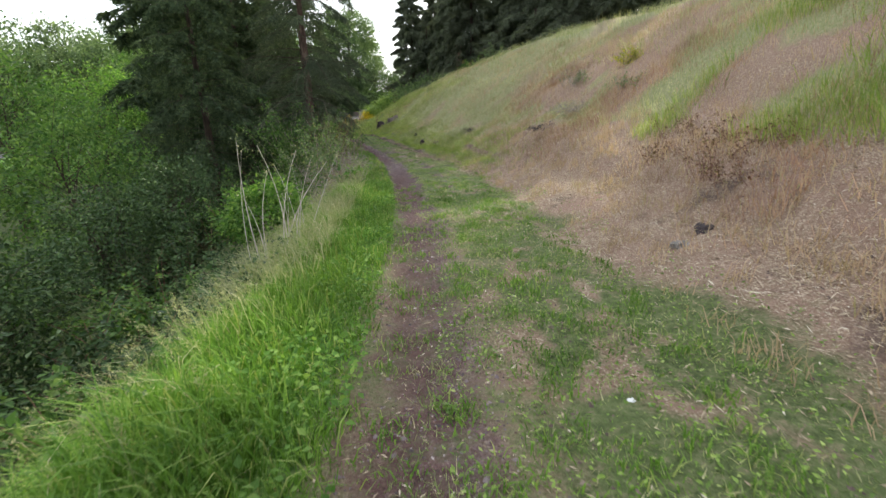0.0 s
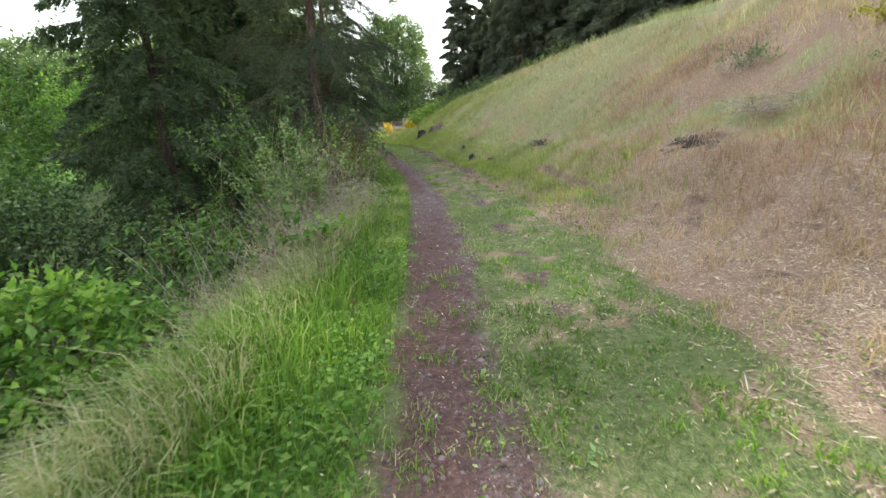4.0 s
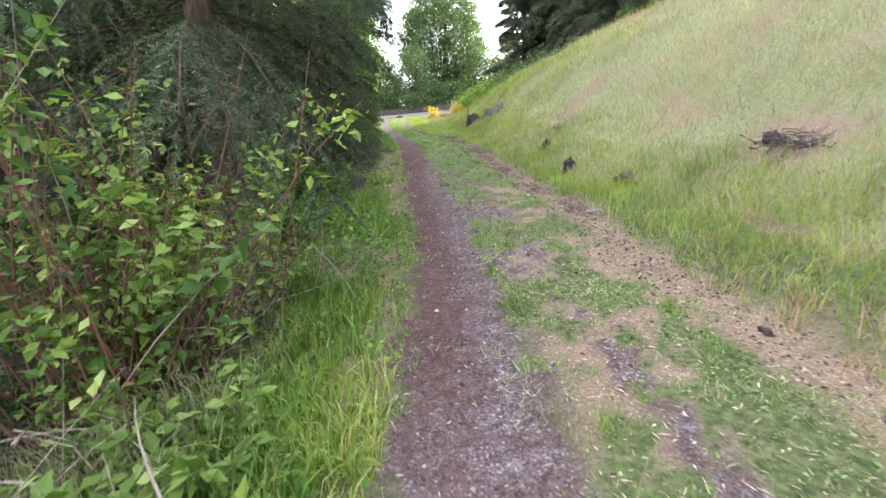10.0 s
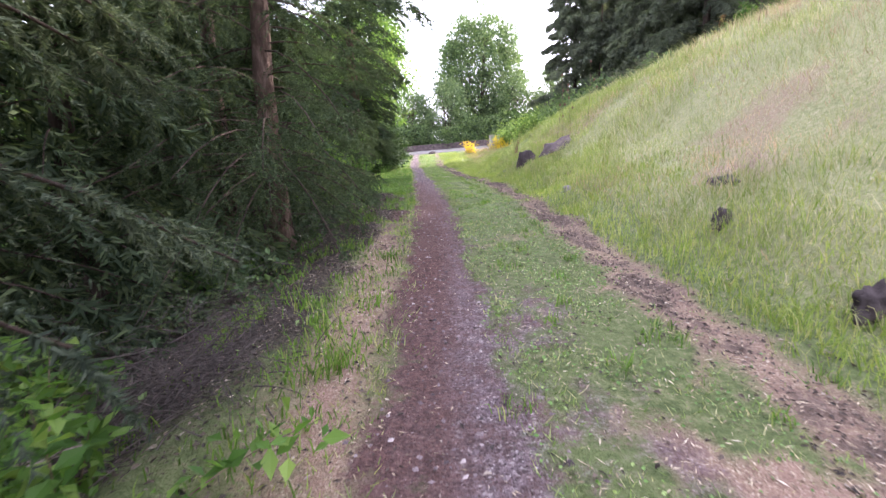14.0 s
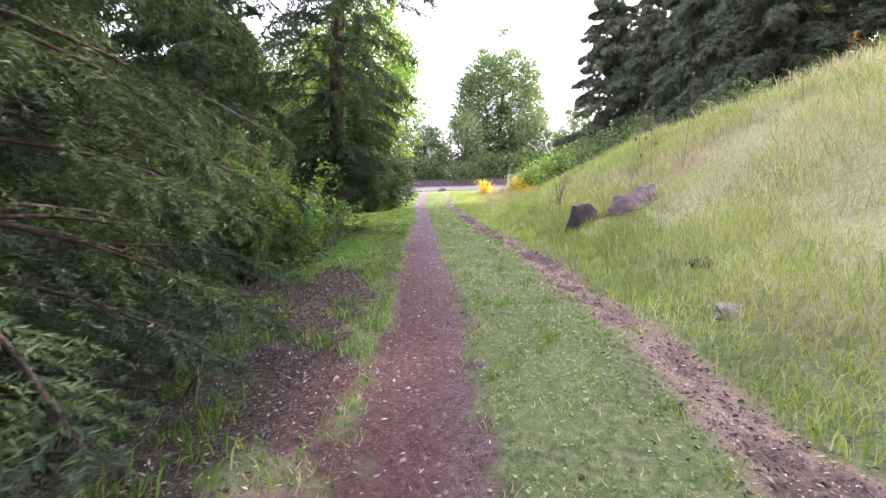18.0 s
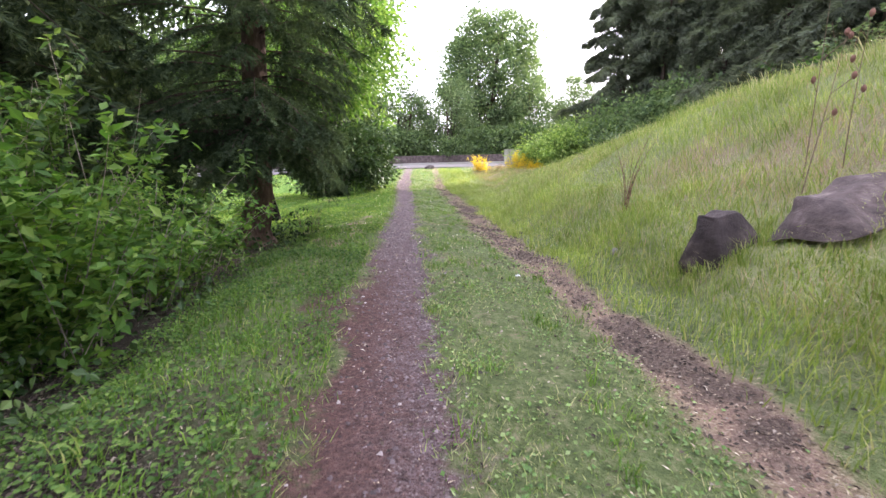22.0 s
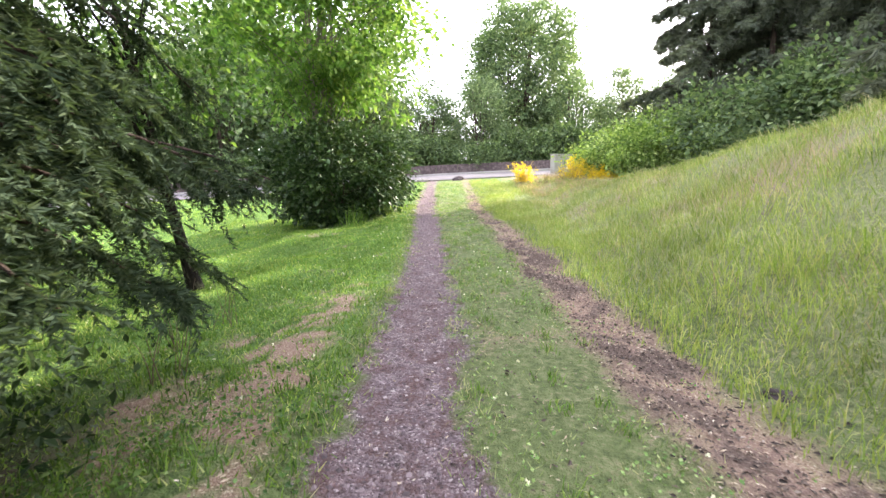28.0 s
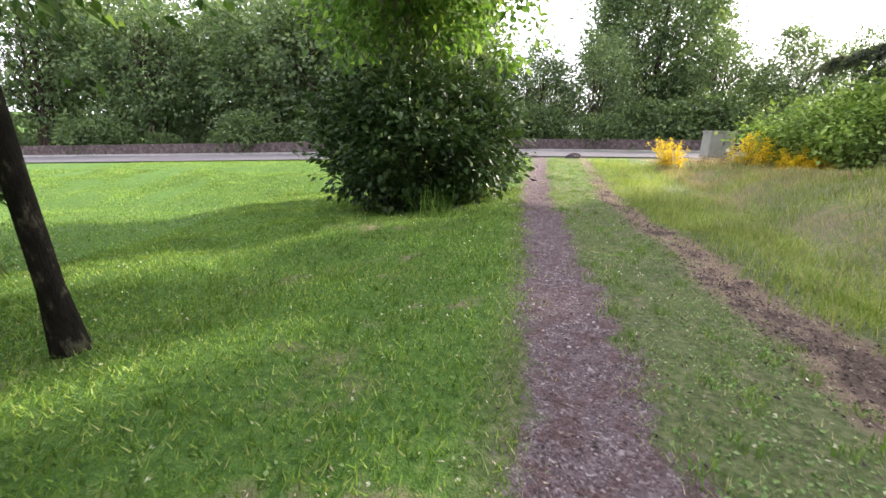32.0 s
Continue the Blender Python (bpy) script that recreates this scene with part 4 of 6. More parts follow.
FAR_BIG = broadleaf_meshes(20.5, 6.7, 3, 0.30, 560, 80, 0.40, 25, LEAF_STREET, 0.06, BARK, 0.35)
FAR_MID = broadleaf_meshes(12, 3.9, 3, 0.18, 140, 60, 0.33, 26, LEAF_STREET, 0.12, BARK, 0.4)
FAR_GREY = broadleaf_meshes(11, 3.4, 3, 0.18, 125, 60, 0.33, 27, LEAF_GREY, 0.18, BARK, 0.35)
make_tree("maple", MAPLE, ground_pose(-3.75, 57.6, 0), "multi-stemmed maple with bright green sunlit leaves", "tree")
make_tree("laurel_bush", LAUREL, ground_pose(-3.3, 57.4, 40), "large round glossy dark green bush under the maple", "bush")
make_tree("broadleaf_tree", FAR_BIG, ground_pose(10.2, 100, 0), "tall full-crowned grey-green tree across the street", "tree", "trees across the street")
for x, y, e, turn in [(-1, 92, 0, 10), (4.5, 90, 1, 40), (15, 93, 0, 80), (20, 90, 1, 120), (26, 92, 0, 200), (33, 88, 1, 20), (40, 90, 0, 60), (-9, 95, 1, 0), (-16, 90, 0, 33), (-22, 88, 1, 99), (-27, 89, 0, 150), (-33, 92, 1, 210), (-40, 88, 0, 250), (-47, 90, 1, 300), (-12, 104, 0, 70), (-30, 104, 0, 170), (0, 108, 0, 220), (24, 106, 0, 130), (-55, 88, 0, 10), (-50, 100, 0, 40), (-19, 98, 1, 15), (-25, 97, 0, 130), (-36, 98, 1, 75), (-43, 97, 0, 20), (-7, 100, 0, 160), (-60, 96, 1, 55)]:
    make_tree("broadleaf_tree", (FAR_MID, FAR_GREY)[e], ground_pose(x, y, turn) @ Matrix.Scale(1.55 + 0.25 * math.sin(x) if x < -8 else 0.85, 4), "leafy green street tree with dark forked stems", "tree", "trees across the street")
for x, y, e, turn in [(-9.6, 17.2, 0, 200), (-11.5, 13, 0, 60), (-15, 10, 0, 250), (-15, 4, 0, 300), (-7.6, 4.0, 2, 20), (-8.2, 8.0, 2, 110), (-7.4, 11.6, 2, 200), (-8.8, 0.5, 2, 290), (-6.6, 14.8, 2, 340), (-18, 15, 1, 40), (-20, 24, 1, 10), (-18, 32, 0, 140), (-16, 42, 1, 230), (-14.5, 49, 0, 20)]:
    make_tree("broadleaf_tree", (SLOPE_TREE, SLOPE_PALE, SLOPE_SHADED)[e], ground_pose(x, y, turn) @ Matrix.Scale(0.33 if e == 2 else (0.6 if y < 20 else 1.0), 4), "leafy tree growing on the slope below the track", "tree", "trees on the lower slope")

# ---- grass ----
grng = np.random.default_rng(5)


def scatter(n, x0, x1, y0, y1, keep=None, rel=True):
    """Random places on the land: x relative to the track's middle unless rel is False."""
    y = grng.uniform(y0, y1, n)
    u = grng.uniform(x0, x1, n)
    x = u + centre(y) if rel else u
    if keep is not None:
        k = grng.uniform(0, 1, n) < keep(x, y)
        x, y = x[k], y[k]
    return np.column_stack([x, y, land(x, y) - 0.01])


def turf(name, p, low, high, width, lean, material, label, wind=(0, 0), swell=0.0):
    h = grng.uniform(low, high, len(p))
    if swell:
        h = h * np.clip(1 + swell * (0.7 * drift(p[:, 0], p[:, 1], 0.8, 61) + 0.6 * drift(p[:, 0], p[:, 1], 2.6, 62)), 0.3, 1.6)
    if high <= 0.12:
        v, f = short_blades(p, h, width * grng.uniform(0.7, 1.4, len(p)), lean, grng)
        return stuff(name, v, f, material, label, "grass")
    v, q, t = blades(p, h, width * grng.uniform(0.6, 1.3, len(p)), lean, grng, wind)
    return stuff(name, v, [q, t], material, label, "grass")


def off_tracks(x, y):
    rut, dry, earth, duff = zones(x, y)
    return np.clip(1 - 1.25 * rut - 0.9 * dry - 0.6 * earth - 1.1 * duff, 0, 1)


def patchy(x, y):
    return off_tracks(x, y) * np.clip(0.5 + 0.7 * drift(x, y, 1.6, 9) + 0.5 * drift(x, y, 4.5, 10), 0.03, 1)


def clear_of_heaps(x, y):
    return 1 - 0.93 * np.exp(-(((x + 1.05) / 0.65) ** 4 + ((y - 25.2) / 1.2) ** 4))


turf("verge_grass", scatter(9000, -0.9, -0.36, 15, 30, lambda x, y: off_tracks(x, y) * clear_of_heaps(x, y)), 0.03, 0.12, 0.008, 1.0, GRASS_FRESH, "short yellowing grass at the track's edge")
turf("verge_grass", scatter(15000, -1.3, -0.42, 12, 19, lambda x, y: np.clip(0.5 + 0.9 * drift(x, y, 1.3, 23), 0, 1)), 0.08, 0.26, 0.009, 0.9, GRASS_FRESH, "yellow-green grass along the track's edge")
turf("verge_grass", scatter(46000, -2.6, -0.6, -1.5, 17, lambda x, y: np.clip(1.2 * ease(0.62, 1.1, centre(y) - x), 0, 1) * (1 - 0.9 * ease(10, 13.5, y) * ease(0.95, 1.35, centre(y) - x))), 0.12, 0.40, 0.010, 0.9, GRASS_LUSH, "tall lush green grass along the track's edge", (-0.12, 0.0), 0.6)
turf("verge_grass", scatter(30000, -1.25, -0.34, -1.5, 17, lambda x, y: np.clip(1.2 * ease(0.34, 0.6, centre(y) - x), 0, 1)), 0.05, 0.20, 0.009, 1.0, GRASS_LUSH, "short lush green grass at the track's edge", (0, 0), 0.7)
turf("verge_grass", scatter(14000, -1.7, -0.5, 16, 23.2, lambda x, y: np.clip(0.55 + 0.9 * drift(x, y, 1.2, 16), 0, 1) * ease(0.5, 0.8, centre(y) - x) * clear_of_heaps(x, y)), 0.10, 0.36, 0.010, 0.8, GRASS_LUSH, "lush green grass beside the track")
turf("verge_grass", scatter(42000, -2.4, -0.4, 22.5, 44, lambda x, y: patchy(x, y) * clear_of_heaps(x, y)), 0.04, 0.16, 0.010, 0.8, GRASS_LUSH, "patchy green grass under the trees beside the track")
turf("strip_grass", scatter(230000, 0.3, 2.3, 0, 68, patchy), 0.02, 0.085, 0.009, 1.0, GRASS_SHORT, "short worn grass between the wheel tracks")
turf("verge_grass", scatter(40000, 2.2, 3.9, 11, 68, off_tracks), 0.05, 0.24, 0.009, 0.8, GRASS_FRESH, "green and yellow grass at the foot of the hill")
turf("lawn_grass", scatter(150000, -8, -0.4, 42, 59, off_tracks), 0.02, 0.10, 0.014, 0.9, GRASS_LAWN, "mown bright green lawn beside the track")
turf("lawn_grass", scatter(50000, -20, -0.4, 58, 70, off_tracks), 0.03, 0.10, 0.02, 0.9, GRASS_LAWN, "mown bright green lawn by the street")
turf("lawn_grass", scatter(70000, -22, -7.5, 42, 62, None, False), 0.03, 0.11, 0.022, 0.9, GRASS_LAWN, "mown bright green lawn sloping down to the street")


def reddish(x, y):
    return (1 - 0.6 * ease(36, 44, y)) * np.clip(0.15 + 0.2 * ease(14, 18, y) * (1 - ease(28, 34, y)) + 0.8 * ease(4.5, 8, x - centre(y)) + 1.0 * drift(x, y, 0.45, 6) + 0.5 * drift(x, y, 1.4, 12), 0, 1)


turf("hill_grass", scatter(110000, 3.0, 8.0, 0, 66, lambda x, y: (1 - 0.8 * ease(34, 42, y)) * np.clip(1 - 0.8 * reddish(x, y), 0, 1) * np.clip(1 - 1.3 * zones(x, y)[1] * (y < 23), 0, 1)), 0.10, 0.35, 0.0075, 1.15, GRASS_HILL, "tall pale seeding grass on the hillside", (-0.2, 0.12), 0.8)
turf("hill_grass", scatter(50000, 7.5, 16.0, 0, 66, lambda x, y: np.clip(1 - 0.8 * reddish(x, y), 0, 1)), 0.2, 0.5, 0.015, 1.1, GRASS_HILL, "tall pale seeding grass on the hillside", (-0.2, 0.12), 0.8)
turf("dry_grass", scatter(95000, 3.0, 11.0, -1, 60, lambda x, y: reddish(x, y) * np.clip(1 - 1.2 * zones(x, y)[2], 0, 1)), 0.08, 0.33, 0.0075, 1.15, GRASS_DRY, "dry straw-coloured and reddish grass on the hillside", (-0.2, 0.1), 0.8)
turf("hill_grass", scatter(85000, 2.9, 8.5, 30, 66, lambda x, y: ease(29, 40, y) * np.clip(0.7 + 0.6 * drift(x, y, 0.8, 18), 0, 1)), 0.10, 0.36, 0.009, 1.1, GRASS_FRESH, "fresh yellow-green grass on the lower hillside", (-0.2, 0.1), 0.8)
turf("foot_grass", scatter(66000, 2.4, 5.4, 14, 60, lambda x, y: np.clip(0.45 + 0.8 * drift(x, y, 0.8, 14), 0, 1) * (1 - ease(3.7, 5.2, x - centre(y))) * (1 - 0.8 * zones(x, y)[2])), 0.06, 0.30, 0.009, 1.0, GRASS_FRESH, "fresh green grass at the hill's foot", (0, 0), 0.9)
turf("bank_straw", scatter(26000, -2.8, -1.15, 5, 18, lambda x, y: np.clip(0.6 + 0.6 * drift(x, y, 1.1, 15), 0, 1)), 0.2, 0.6, 0.007, 1.0, GRASS_SEED, "pale dry grass leaning over the bank", (-0.1, -0.15))
tufts = scatter(520, 2.2, 6.0, -1, 20)
tufts = np.repeat(tufts, 24, 0) + grng.normal(0, 1, (len(tufts) * 24, 3)) * [0.07, 0.07, 0]
tufts[:, 2] = land(tufts[:, 0], tufts[:, 1]) - 0.01
turf("dry_tufts", tufts, 0.06, 0.3, 0.007, 1.0, GRASS_DRY, "dry tufts of straw-coloured grass on the bare bank")
tufts = scatter(330, -0.6, 2.0, -0.5, 11)
tufts = np.repeat(tufts, 30, 0) + grng.normal(0, 1, (len(tufts) * 30, 3)) * [0.06, 0.06, 0]
tufts[:, 2] = land(tufts[:, 0], tufts[:, 1]) - 0.01
turf("grass_tufts", tufts, 0.03, 0.13, 0.009, 1.1, GRASS_LUSH, "worn tufts of grass on the track")
tufts = scatter(420, 0.3, 2.3, 0, 66, off_tracks)
tufts = np.repeat(tufts, 26, 0) + grng.normal(0, 1, (len(tufts) * 26, 3)) * [0.05, 0.05, 0]
tufts[:, 2] = land(tufts[:, 0], tufts[:, 1]) - 0.01
turf("grass_tufts", tufts, 0.05, 0.16, 0.008, 0.9, GRASS_LUSH, "brighter tufts of grass between the wheel tracks")
tufts = scatter(700, -6, -0.5, 34, 58, off_tracks)
tufts = np.repeat(tufts, 22, 0) + grng.normal(0, 1, (len(tufts) * 22, 3)) * [0.06, 0.06, 0]
tufts[:, 2] = land(tufts[:, 0], tufts[:, 1]) - 0.01
turf("grass_tufts", tufts, 0.05, 0.15, 0.008, 0.9, GRASS_LUSH, "brighter tufts of grass on the lawn")
side = grng.choice([-1, 1], 900)
ey = grng.uniform(8, 66, 900)
ex = centre(ey) + side * np.abs(grng.normal(0.44, 0.09, 900))
tufts = np.column_stack([ex, ey, np.zeros(900)])
tufts = np.repeat(tufts, 18, 0) + grng.normal(0, 1, (900 * 18, 3)) * [0.05, 0.07, 0]
tufts[:, 2] = land(tufts[:, 0], tufts[:, 1]) - 0.01
turf("edge_tufts", tufts, 0.02, 0.12, 0.008, 1.0, GRASS_SHORT, "ragged tufts of grass along the gravel's edges")
turf("seed_grass", scatter(6500, -3.2, -1.1, -1.5, 15, lambda x, y: 0.25 + 0.75 * ease(2.5, 5, y)), 0.35, 0.68, 0.0075, 0.9, GRASS_SEED, "pale feathery seed heads over the verge", (-0.25, -0.1))

# ---- clover and weeds ----
p = np.concatenate([scatter(52000, 0.3, 2.2, 8, 62, patchy), scatter(6000, -5.5, -0.5, 40, 56, off_tracks)])
w = unit(grng.normal(size=(len(p), 3)) * [1, 1, 0.25] + [0, 0, 0.35])
L = grng.uniform(0.012, 0.026, len(p)) * (1 + 0.4 * ease(20, 28, p[:, 1]))
v, f = leaves(p + [0, 0, 0.02], w, L, L * 0.8, grng, 0.1, np.array([0, 0, 1.0]) + 0.4 * grng.normal(size=(len(p), 3)))
stuff("clover", v, f, CLOVER, "low clover and plantain leaves between the wheel tracks", "ground cover")
p = scatter(17000, -1.2, -0.38, 0, 22, lambda x, y: np.clip(0.55 + 0.9 * drift(x, y, 1.5, 19), 0, 1) * clear_of_heaps(x, y))
w = unit(grng.normal(size=(len(p), 3)) * [1, 1, 0.3] + [0, 0, 0.3])
L = grng.uniform(0.028, 0.06, len(p))
v, f = leaves(p + np.column_stack([np.zeros((len(p), 2)), grng.uniform(0.02, 0.16, len(p))]), w, L, L * 0.65, grng, 0.12, np.array([0, 0, 1.0]) + 0.5 * grng.normal(size=(len(p), 3)))
stuff("verge_weeds", v, f, LEAF_BRIGHT, "leafy green weeds along the track's grassy edge", "weeds")

p = scatter(1500, -9, 2.0, 40, 68, lambda x, y: np.clip(0.3 + 0.9 * drift(x, y, 0.7, 21), 0, 1) * off_tracks(x, y))
n = len(p)
p = np.repeat(p + [0, 0, 0.07], 6, 0)
w = unit(grng.normal(size=(len(p), 3)) + [0, 0, 0.4])
v, f = leaves(p, w, np.full(len(p), 0.016), np.full(len(p), 0.014), grng, 0.2)
stuff("clover_flowers", v, f, PETAL, "small white clover flowers in the lawn", "flowers")

# ---- loose stones, chips and straw on the tracks ----
def pebbles(p, size, flat=0.6):
    n = len(p)
    c = np.array([(1, 0, 0), (0, 1, 0), (-1, 0, 0), (0, -1, 0), (0, 0, 1), (0, 0, -1)], float)
    f = np.array([(0, 1, 4), (1, 2, 4), (2, 3, 4), (3, 0, 4), (1, 0, 5), (2, 1, 5), (3, 2, 5), (0, 3, 5)])
    s = size * grng.uniform(0.4, 1.4, (n, 1, 1)) * grng.uniform(0.5, 1.2, (n, 6, 1))
    th = grng.uniform(0, 6.28, n)
    r = np.zeros((n, 3, 3))
    r[:, 0, 0], r[:, 0, 1], r[:, 1, 0], r[:, 1, 1], r[:, 2, 2] = np.cos(th), -np.sin(th), np.sin(th), np.cos(th), flat
    v = np.einsum("nij,nkj->nki", r, c[None] * s) + p[:, None]
    return v.reshape(-1, 3), (f[None] + np.arange(n)[:, None, None] * 6).reshape(-1, 3)


p = scatter(75000, -0.65, 1.2, 0, 62, lambda x, y: zones(x, y)[0])
reddened = grng.uniform(0, 1, len(p)) < clay_share(p[:, 0] - centre(p[:, 1]), p[:, 1])
for chosen, material, label in ((~reddened, CHIPS, "loose purple-brown gravel on the wheel track"), (reddened, CHIPS_RED, "loose red-brown gravel and crumbs on the wheel track")):
    g = p[chosen]
    v, f = pebbles(g + [0, 0, 0.007], 0.010 + 0.004 * ease(30, 38, g[:, 1])[:, None, None])
    stuff("gravel", v, f, material, label, "gravel")
p = scatter(15000, -0.65, 0.7, 1, 60, lambda x, y: zones(x, y)[0] * (0.35 + 0.65 * ease(34, 40, y)))
v, f = pebbles(p + [0, 0, 0.010], 0.019, 0.7)
stuff("coarse_gravel", v, f, CHIPS, "coarse angular gravel chips on the wheel track", "gravel")
p = scatter(42000, 1.5, 2.7, 14, 66, lambda x, y: zones(x, y)[2])
v, f = pebbles(p + [0, 0, 0.006], 0.0085)
stuff("soil_crumbs", v, f, LITTER, "loose soil crumbs and chips on the narrow wheel track", "gravel")
p = scatter(70000, -1.6, 4.5, 0, 62, lambda x, y: np.clip(zones(x, y)[1] + 0.2 + 0.3 * zones(x, y)[3], 0, 1))
w = unit(grng.normal(size=(len(p), 3)) * [1, 1, 0.12])
L = grng.uniform(0.012, 0.05, len(p))
v, f = leaves(p + [0, 0, 0.018], w, L, 0.004 + L * 0.13, grng, 0.1, np.array([0, 0, 1.0]) + 0.3 * grng.normal(size=(len(p), 3)))
stuff("straw_litter", v, f, STRAW, "dry straw and leaf litter on the ground", "litter")

# dead leaves and bark scraps: under the trees, on the narrow track and over the strip
p = np.concatenate([scatter(34000, -2.9, -0.42, 21, 37, lambda x, y: np.clip(0.2 + zones(x, y)[3], 0, 1)),
                    scatter(36000, 1.5, 2.8, 12, 64, lambda x, y: np.clip(0.1 + zones(x, y)[2] + 0.5 * zones(x, y)[1], 0, 1)),
                    scatter(5000, -0.5, 1.8, 8, 60)])
w = unit(grng.normal(size=(len(p), 3)) * [1, 1, 0.25])
L = grng.uniform(0.018, 0.05, len(p))
v, f = leaves(p + [0, 0, 0.018], w, L, L * grng.uniform(0.25, 0.6, len(p)), grng, 0.3, np.array([0, 0, 1.0]) + 0.5 * grng.normal(size=(len(p), 3)))
stuff("leaf_litter", v, f, LITTER, "brown dead leaves and bark scraps lying on the ground", "litter")
p = np.concatenate([scatter(26000, 1.5, 5.0, -0.5, 14, lambda x, y: zones(x, y)[1]), scatter(2500, 0.5, 2.0, 14, 27)])
w = unit(grng.normal(size=(len(p), 3)) * [1, 1, 0.2])
L = grng.uniform(0.05, 0.17, len(p)) * np.where(p[:, 1] > 14, 0.45, 1.0)
v, f = leaves(p + [0, 0, 0.022], w, L, grng.uniform(0.004, 0.009, len(p)), grng, 0.1, np.array([0, 0, 1.0]) + 0.3 * grng.normal(size=(len(p), 3)))
stuff("loose_straw", v, f, STRAW, "long pale straws strewn over the bare bank", "litter")
p = scatter(24000, -2.3, -0.45, 34.5, 44, lambda x, y: np.clip(0.55 + 0.9 * drift(x, y, 1.2, 24), 0, 1) * (1 - ease(41, 44, y)))
w = unit(grng.normal(size=(len(p), 3)) * [1, 1, 0.3] + [0, 0, 0.15])
L = grng.uniform(0.02, 0.048, len(p))
v, f = leaves(p + np.column_stack([np.zeros((len(p), 2)), grng.uniform(0.02, 0.10, len(p))]), w, L, L * 0.75, grng, 0.15, np.array([0, 0, 1.0]) + 0.4 * grng.normal(size=(len(p), 3)))
stuff("verge_ivy", v, f, LEAF_MID, "low dark green leafy ground cover under the conifers", "ground cover")
tufts = scatter(70, -2.3, -0.6, 24.5, 35)
tufts = np.repeat(tufts, 40, 0) + grng.normal(0, 1, (len(tufts) * 40, 3)) * [0.08, 0.08, 0]
tufts[:, 2] = land(tufts[:, 0], tufts[:, 1]) - 0.01
turf("grass_tufts", tufts, 0.06, 0.24, 0.010, 0.9, GRASS_LUSH, "scattered green tufts in the dark leaf litter")
turf("dry_grass", scatter(9000, 4.6, 10.0, 57, 67, lambda x, y: np.clip(0.5 + 0.8 * drift(x, y, 0.6, 28), 0, 1)), 0.15, 0.42, 0.012, 1.0, GRASS_DRY, "dry tan grass round the broom by the street", (-0.1, 0.0), 0.6)
turf("red_grass", scatter(30000, 3.5, 8.0, 3, 20, lambda x, y: np.clip(0.3 + 1.1 * drift(x, y, 0.5, 26) + 0.5 * drift(x, y, 1.6, 27), 0, 1)), 0.08, 0.30, 0.008, 1.1, GRASS_RED, "mauve-red dry sorrel and grass on the bank", (-0.1, 0.1), 0.7)
turf("hill_grass", scatter(14000, 4.6, 8.5, 0, 8, lambda x, y: np.clip(0.4 + 0.9 * drift(x, y, 0.6, 25), 0, 1)), 0.25, 0.62, 0.010, 0.9, GRASS_FRESH, "tall yellow-green grass on the upper bank", (-0.15, 0.1), 0.5)

# undergrowth down the slope, its leaf colour darkened for the shade there
p = scatter(60000, -7.5, -1.7, -2, 44, lambda x, y: np.clip(0.5 + 0.9 * drift(x, y, 0.8, 31), 0, 1))
p[:, 2] += grng.uniform(0, 1, len(p)) ** 1.5 * (0.35 + 0.3 * drift(p[:, 0], p[:, 1], 0.9, 32))
w = unit(grng.normal(size=(len(p), 3)) + [0, 0, 0.2])
L = grng.uniform(0.04, 0.11, len(p))
v, f = leaves(p, w, L, L * 0.6, grng, 0.12, np.array([0, 0, 1.0]) + 0.7 * grng.normal(size=(len(p), 3)))
stuff("undergrowth", v, f, LEAF_DARK, "low leafy undergrowth and brambles on the slope", "undergrowth")

# ---- shrubs and stalks beside the track ----
def heap(name, x, y, size, count, material, label, seed, radius=0.007, reach=0.7):
    """A tangle of dead twigs lying on the ground."""
    rng = np.random.default_rng(seed)
    ob = thing(name, ground_pose(x, y, rng.uniform(0, 360)), label, "brushwood")
    st = rng.normal(size=(count, 3)) * np.array([size[0], size[1], 0]) * 0.32
    st[:, 2] = np.abs(rng.normal(0, size[2] * 0.5, count))
    way = unit(rng.normal(size=(count, 3)) * [1, 1, 0.3])
    v, f, _ = many_tubes(st, way, rng.uniform(0.25, 0.9, count) * size[0] * reach, radius * rng.uniform(0.5, 1.5, count), 0.2, rng, 4, 4, 0.15)
    tagged(part("brushwood", np_mesh("brushwood", v, f, material, True), None, ob), kind="stuff")
    for k in range(12):
        v, f, _ = many_tubes(st[k:k + 1] * [1, 1, 1.1] + [0, 0, 0.02], way[k:k + 1], np.array([size[0] * reach * rng.uniform(0.6, 1.05)]), np.array([radius * rng.uniform(1.2, 1.9)]), 0.2, rng, 6, 6, 0.1)
        part("branch", np_mesh("branch", v, f, material, True), None, ob)
    return ob


def low(x, y, lift=0.0):
    return ground_pose(x, y, 0, lift)


ELDER = broadleaf_meshes(1.5, 0.92, 7, 0.02, 170, 60, 0.10, 41, LEAF_BRIGHT, 0.0, TWIG, 0.6, 0.35)
make_tree("elder_bush", ELDER, low(-4.0, 10.1) @ Matrix.Scale(0.85, 4), "rounded bright yellow-green bush on the bank below the verge", "bush")
shrub("dead_stalks", low(-3.75, 6.9), 14, 2.3, 0.9, 16, 0.04, GRASS_SEED, TWIG_WHITE, "bleached dead stalks with umbel tips on the bank", 42, radius=0.012, low=0.94)
shrub("dead_stalks", low(-3.0, 10.8), 10, 1.5, 0.9, 6, 0.05, LEAF_GREY, TWIG, "bleached dead stalks leaning over the bank", 43, radius=0.007)
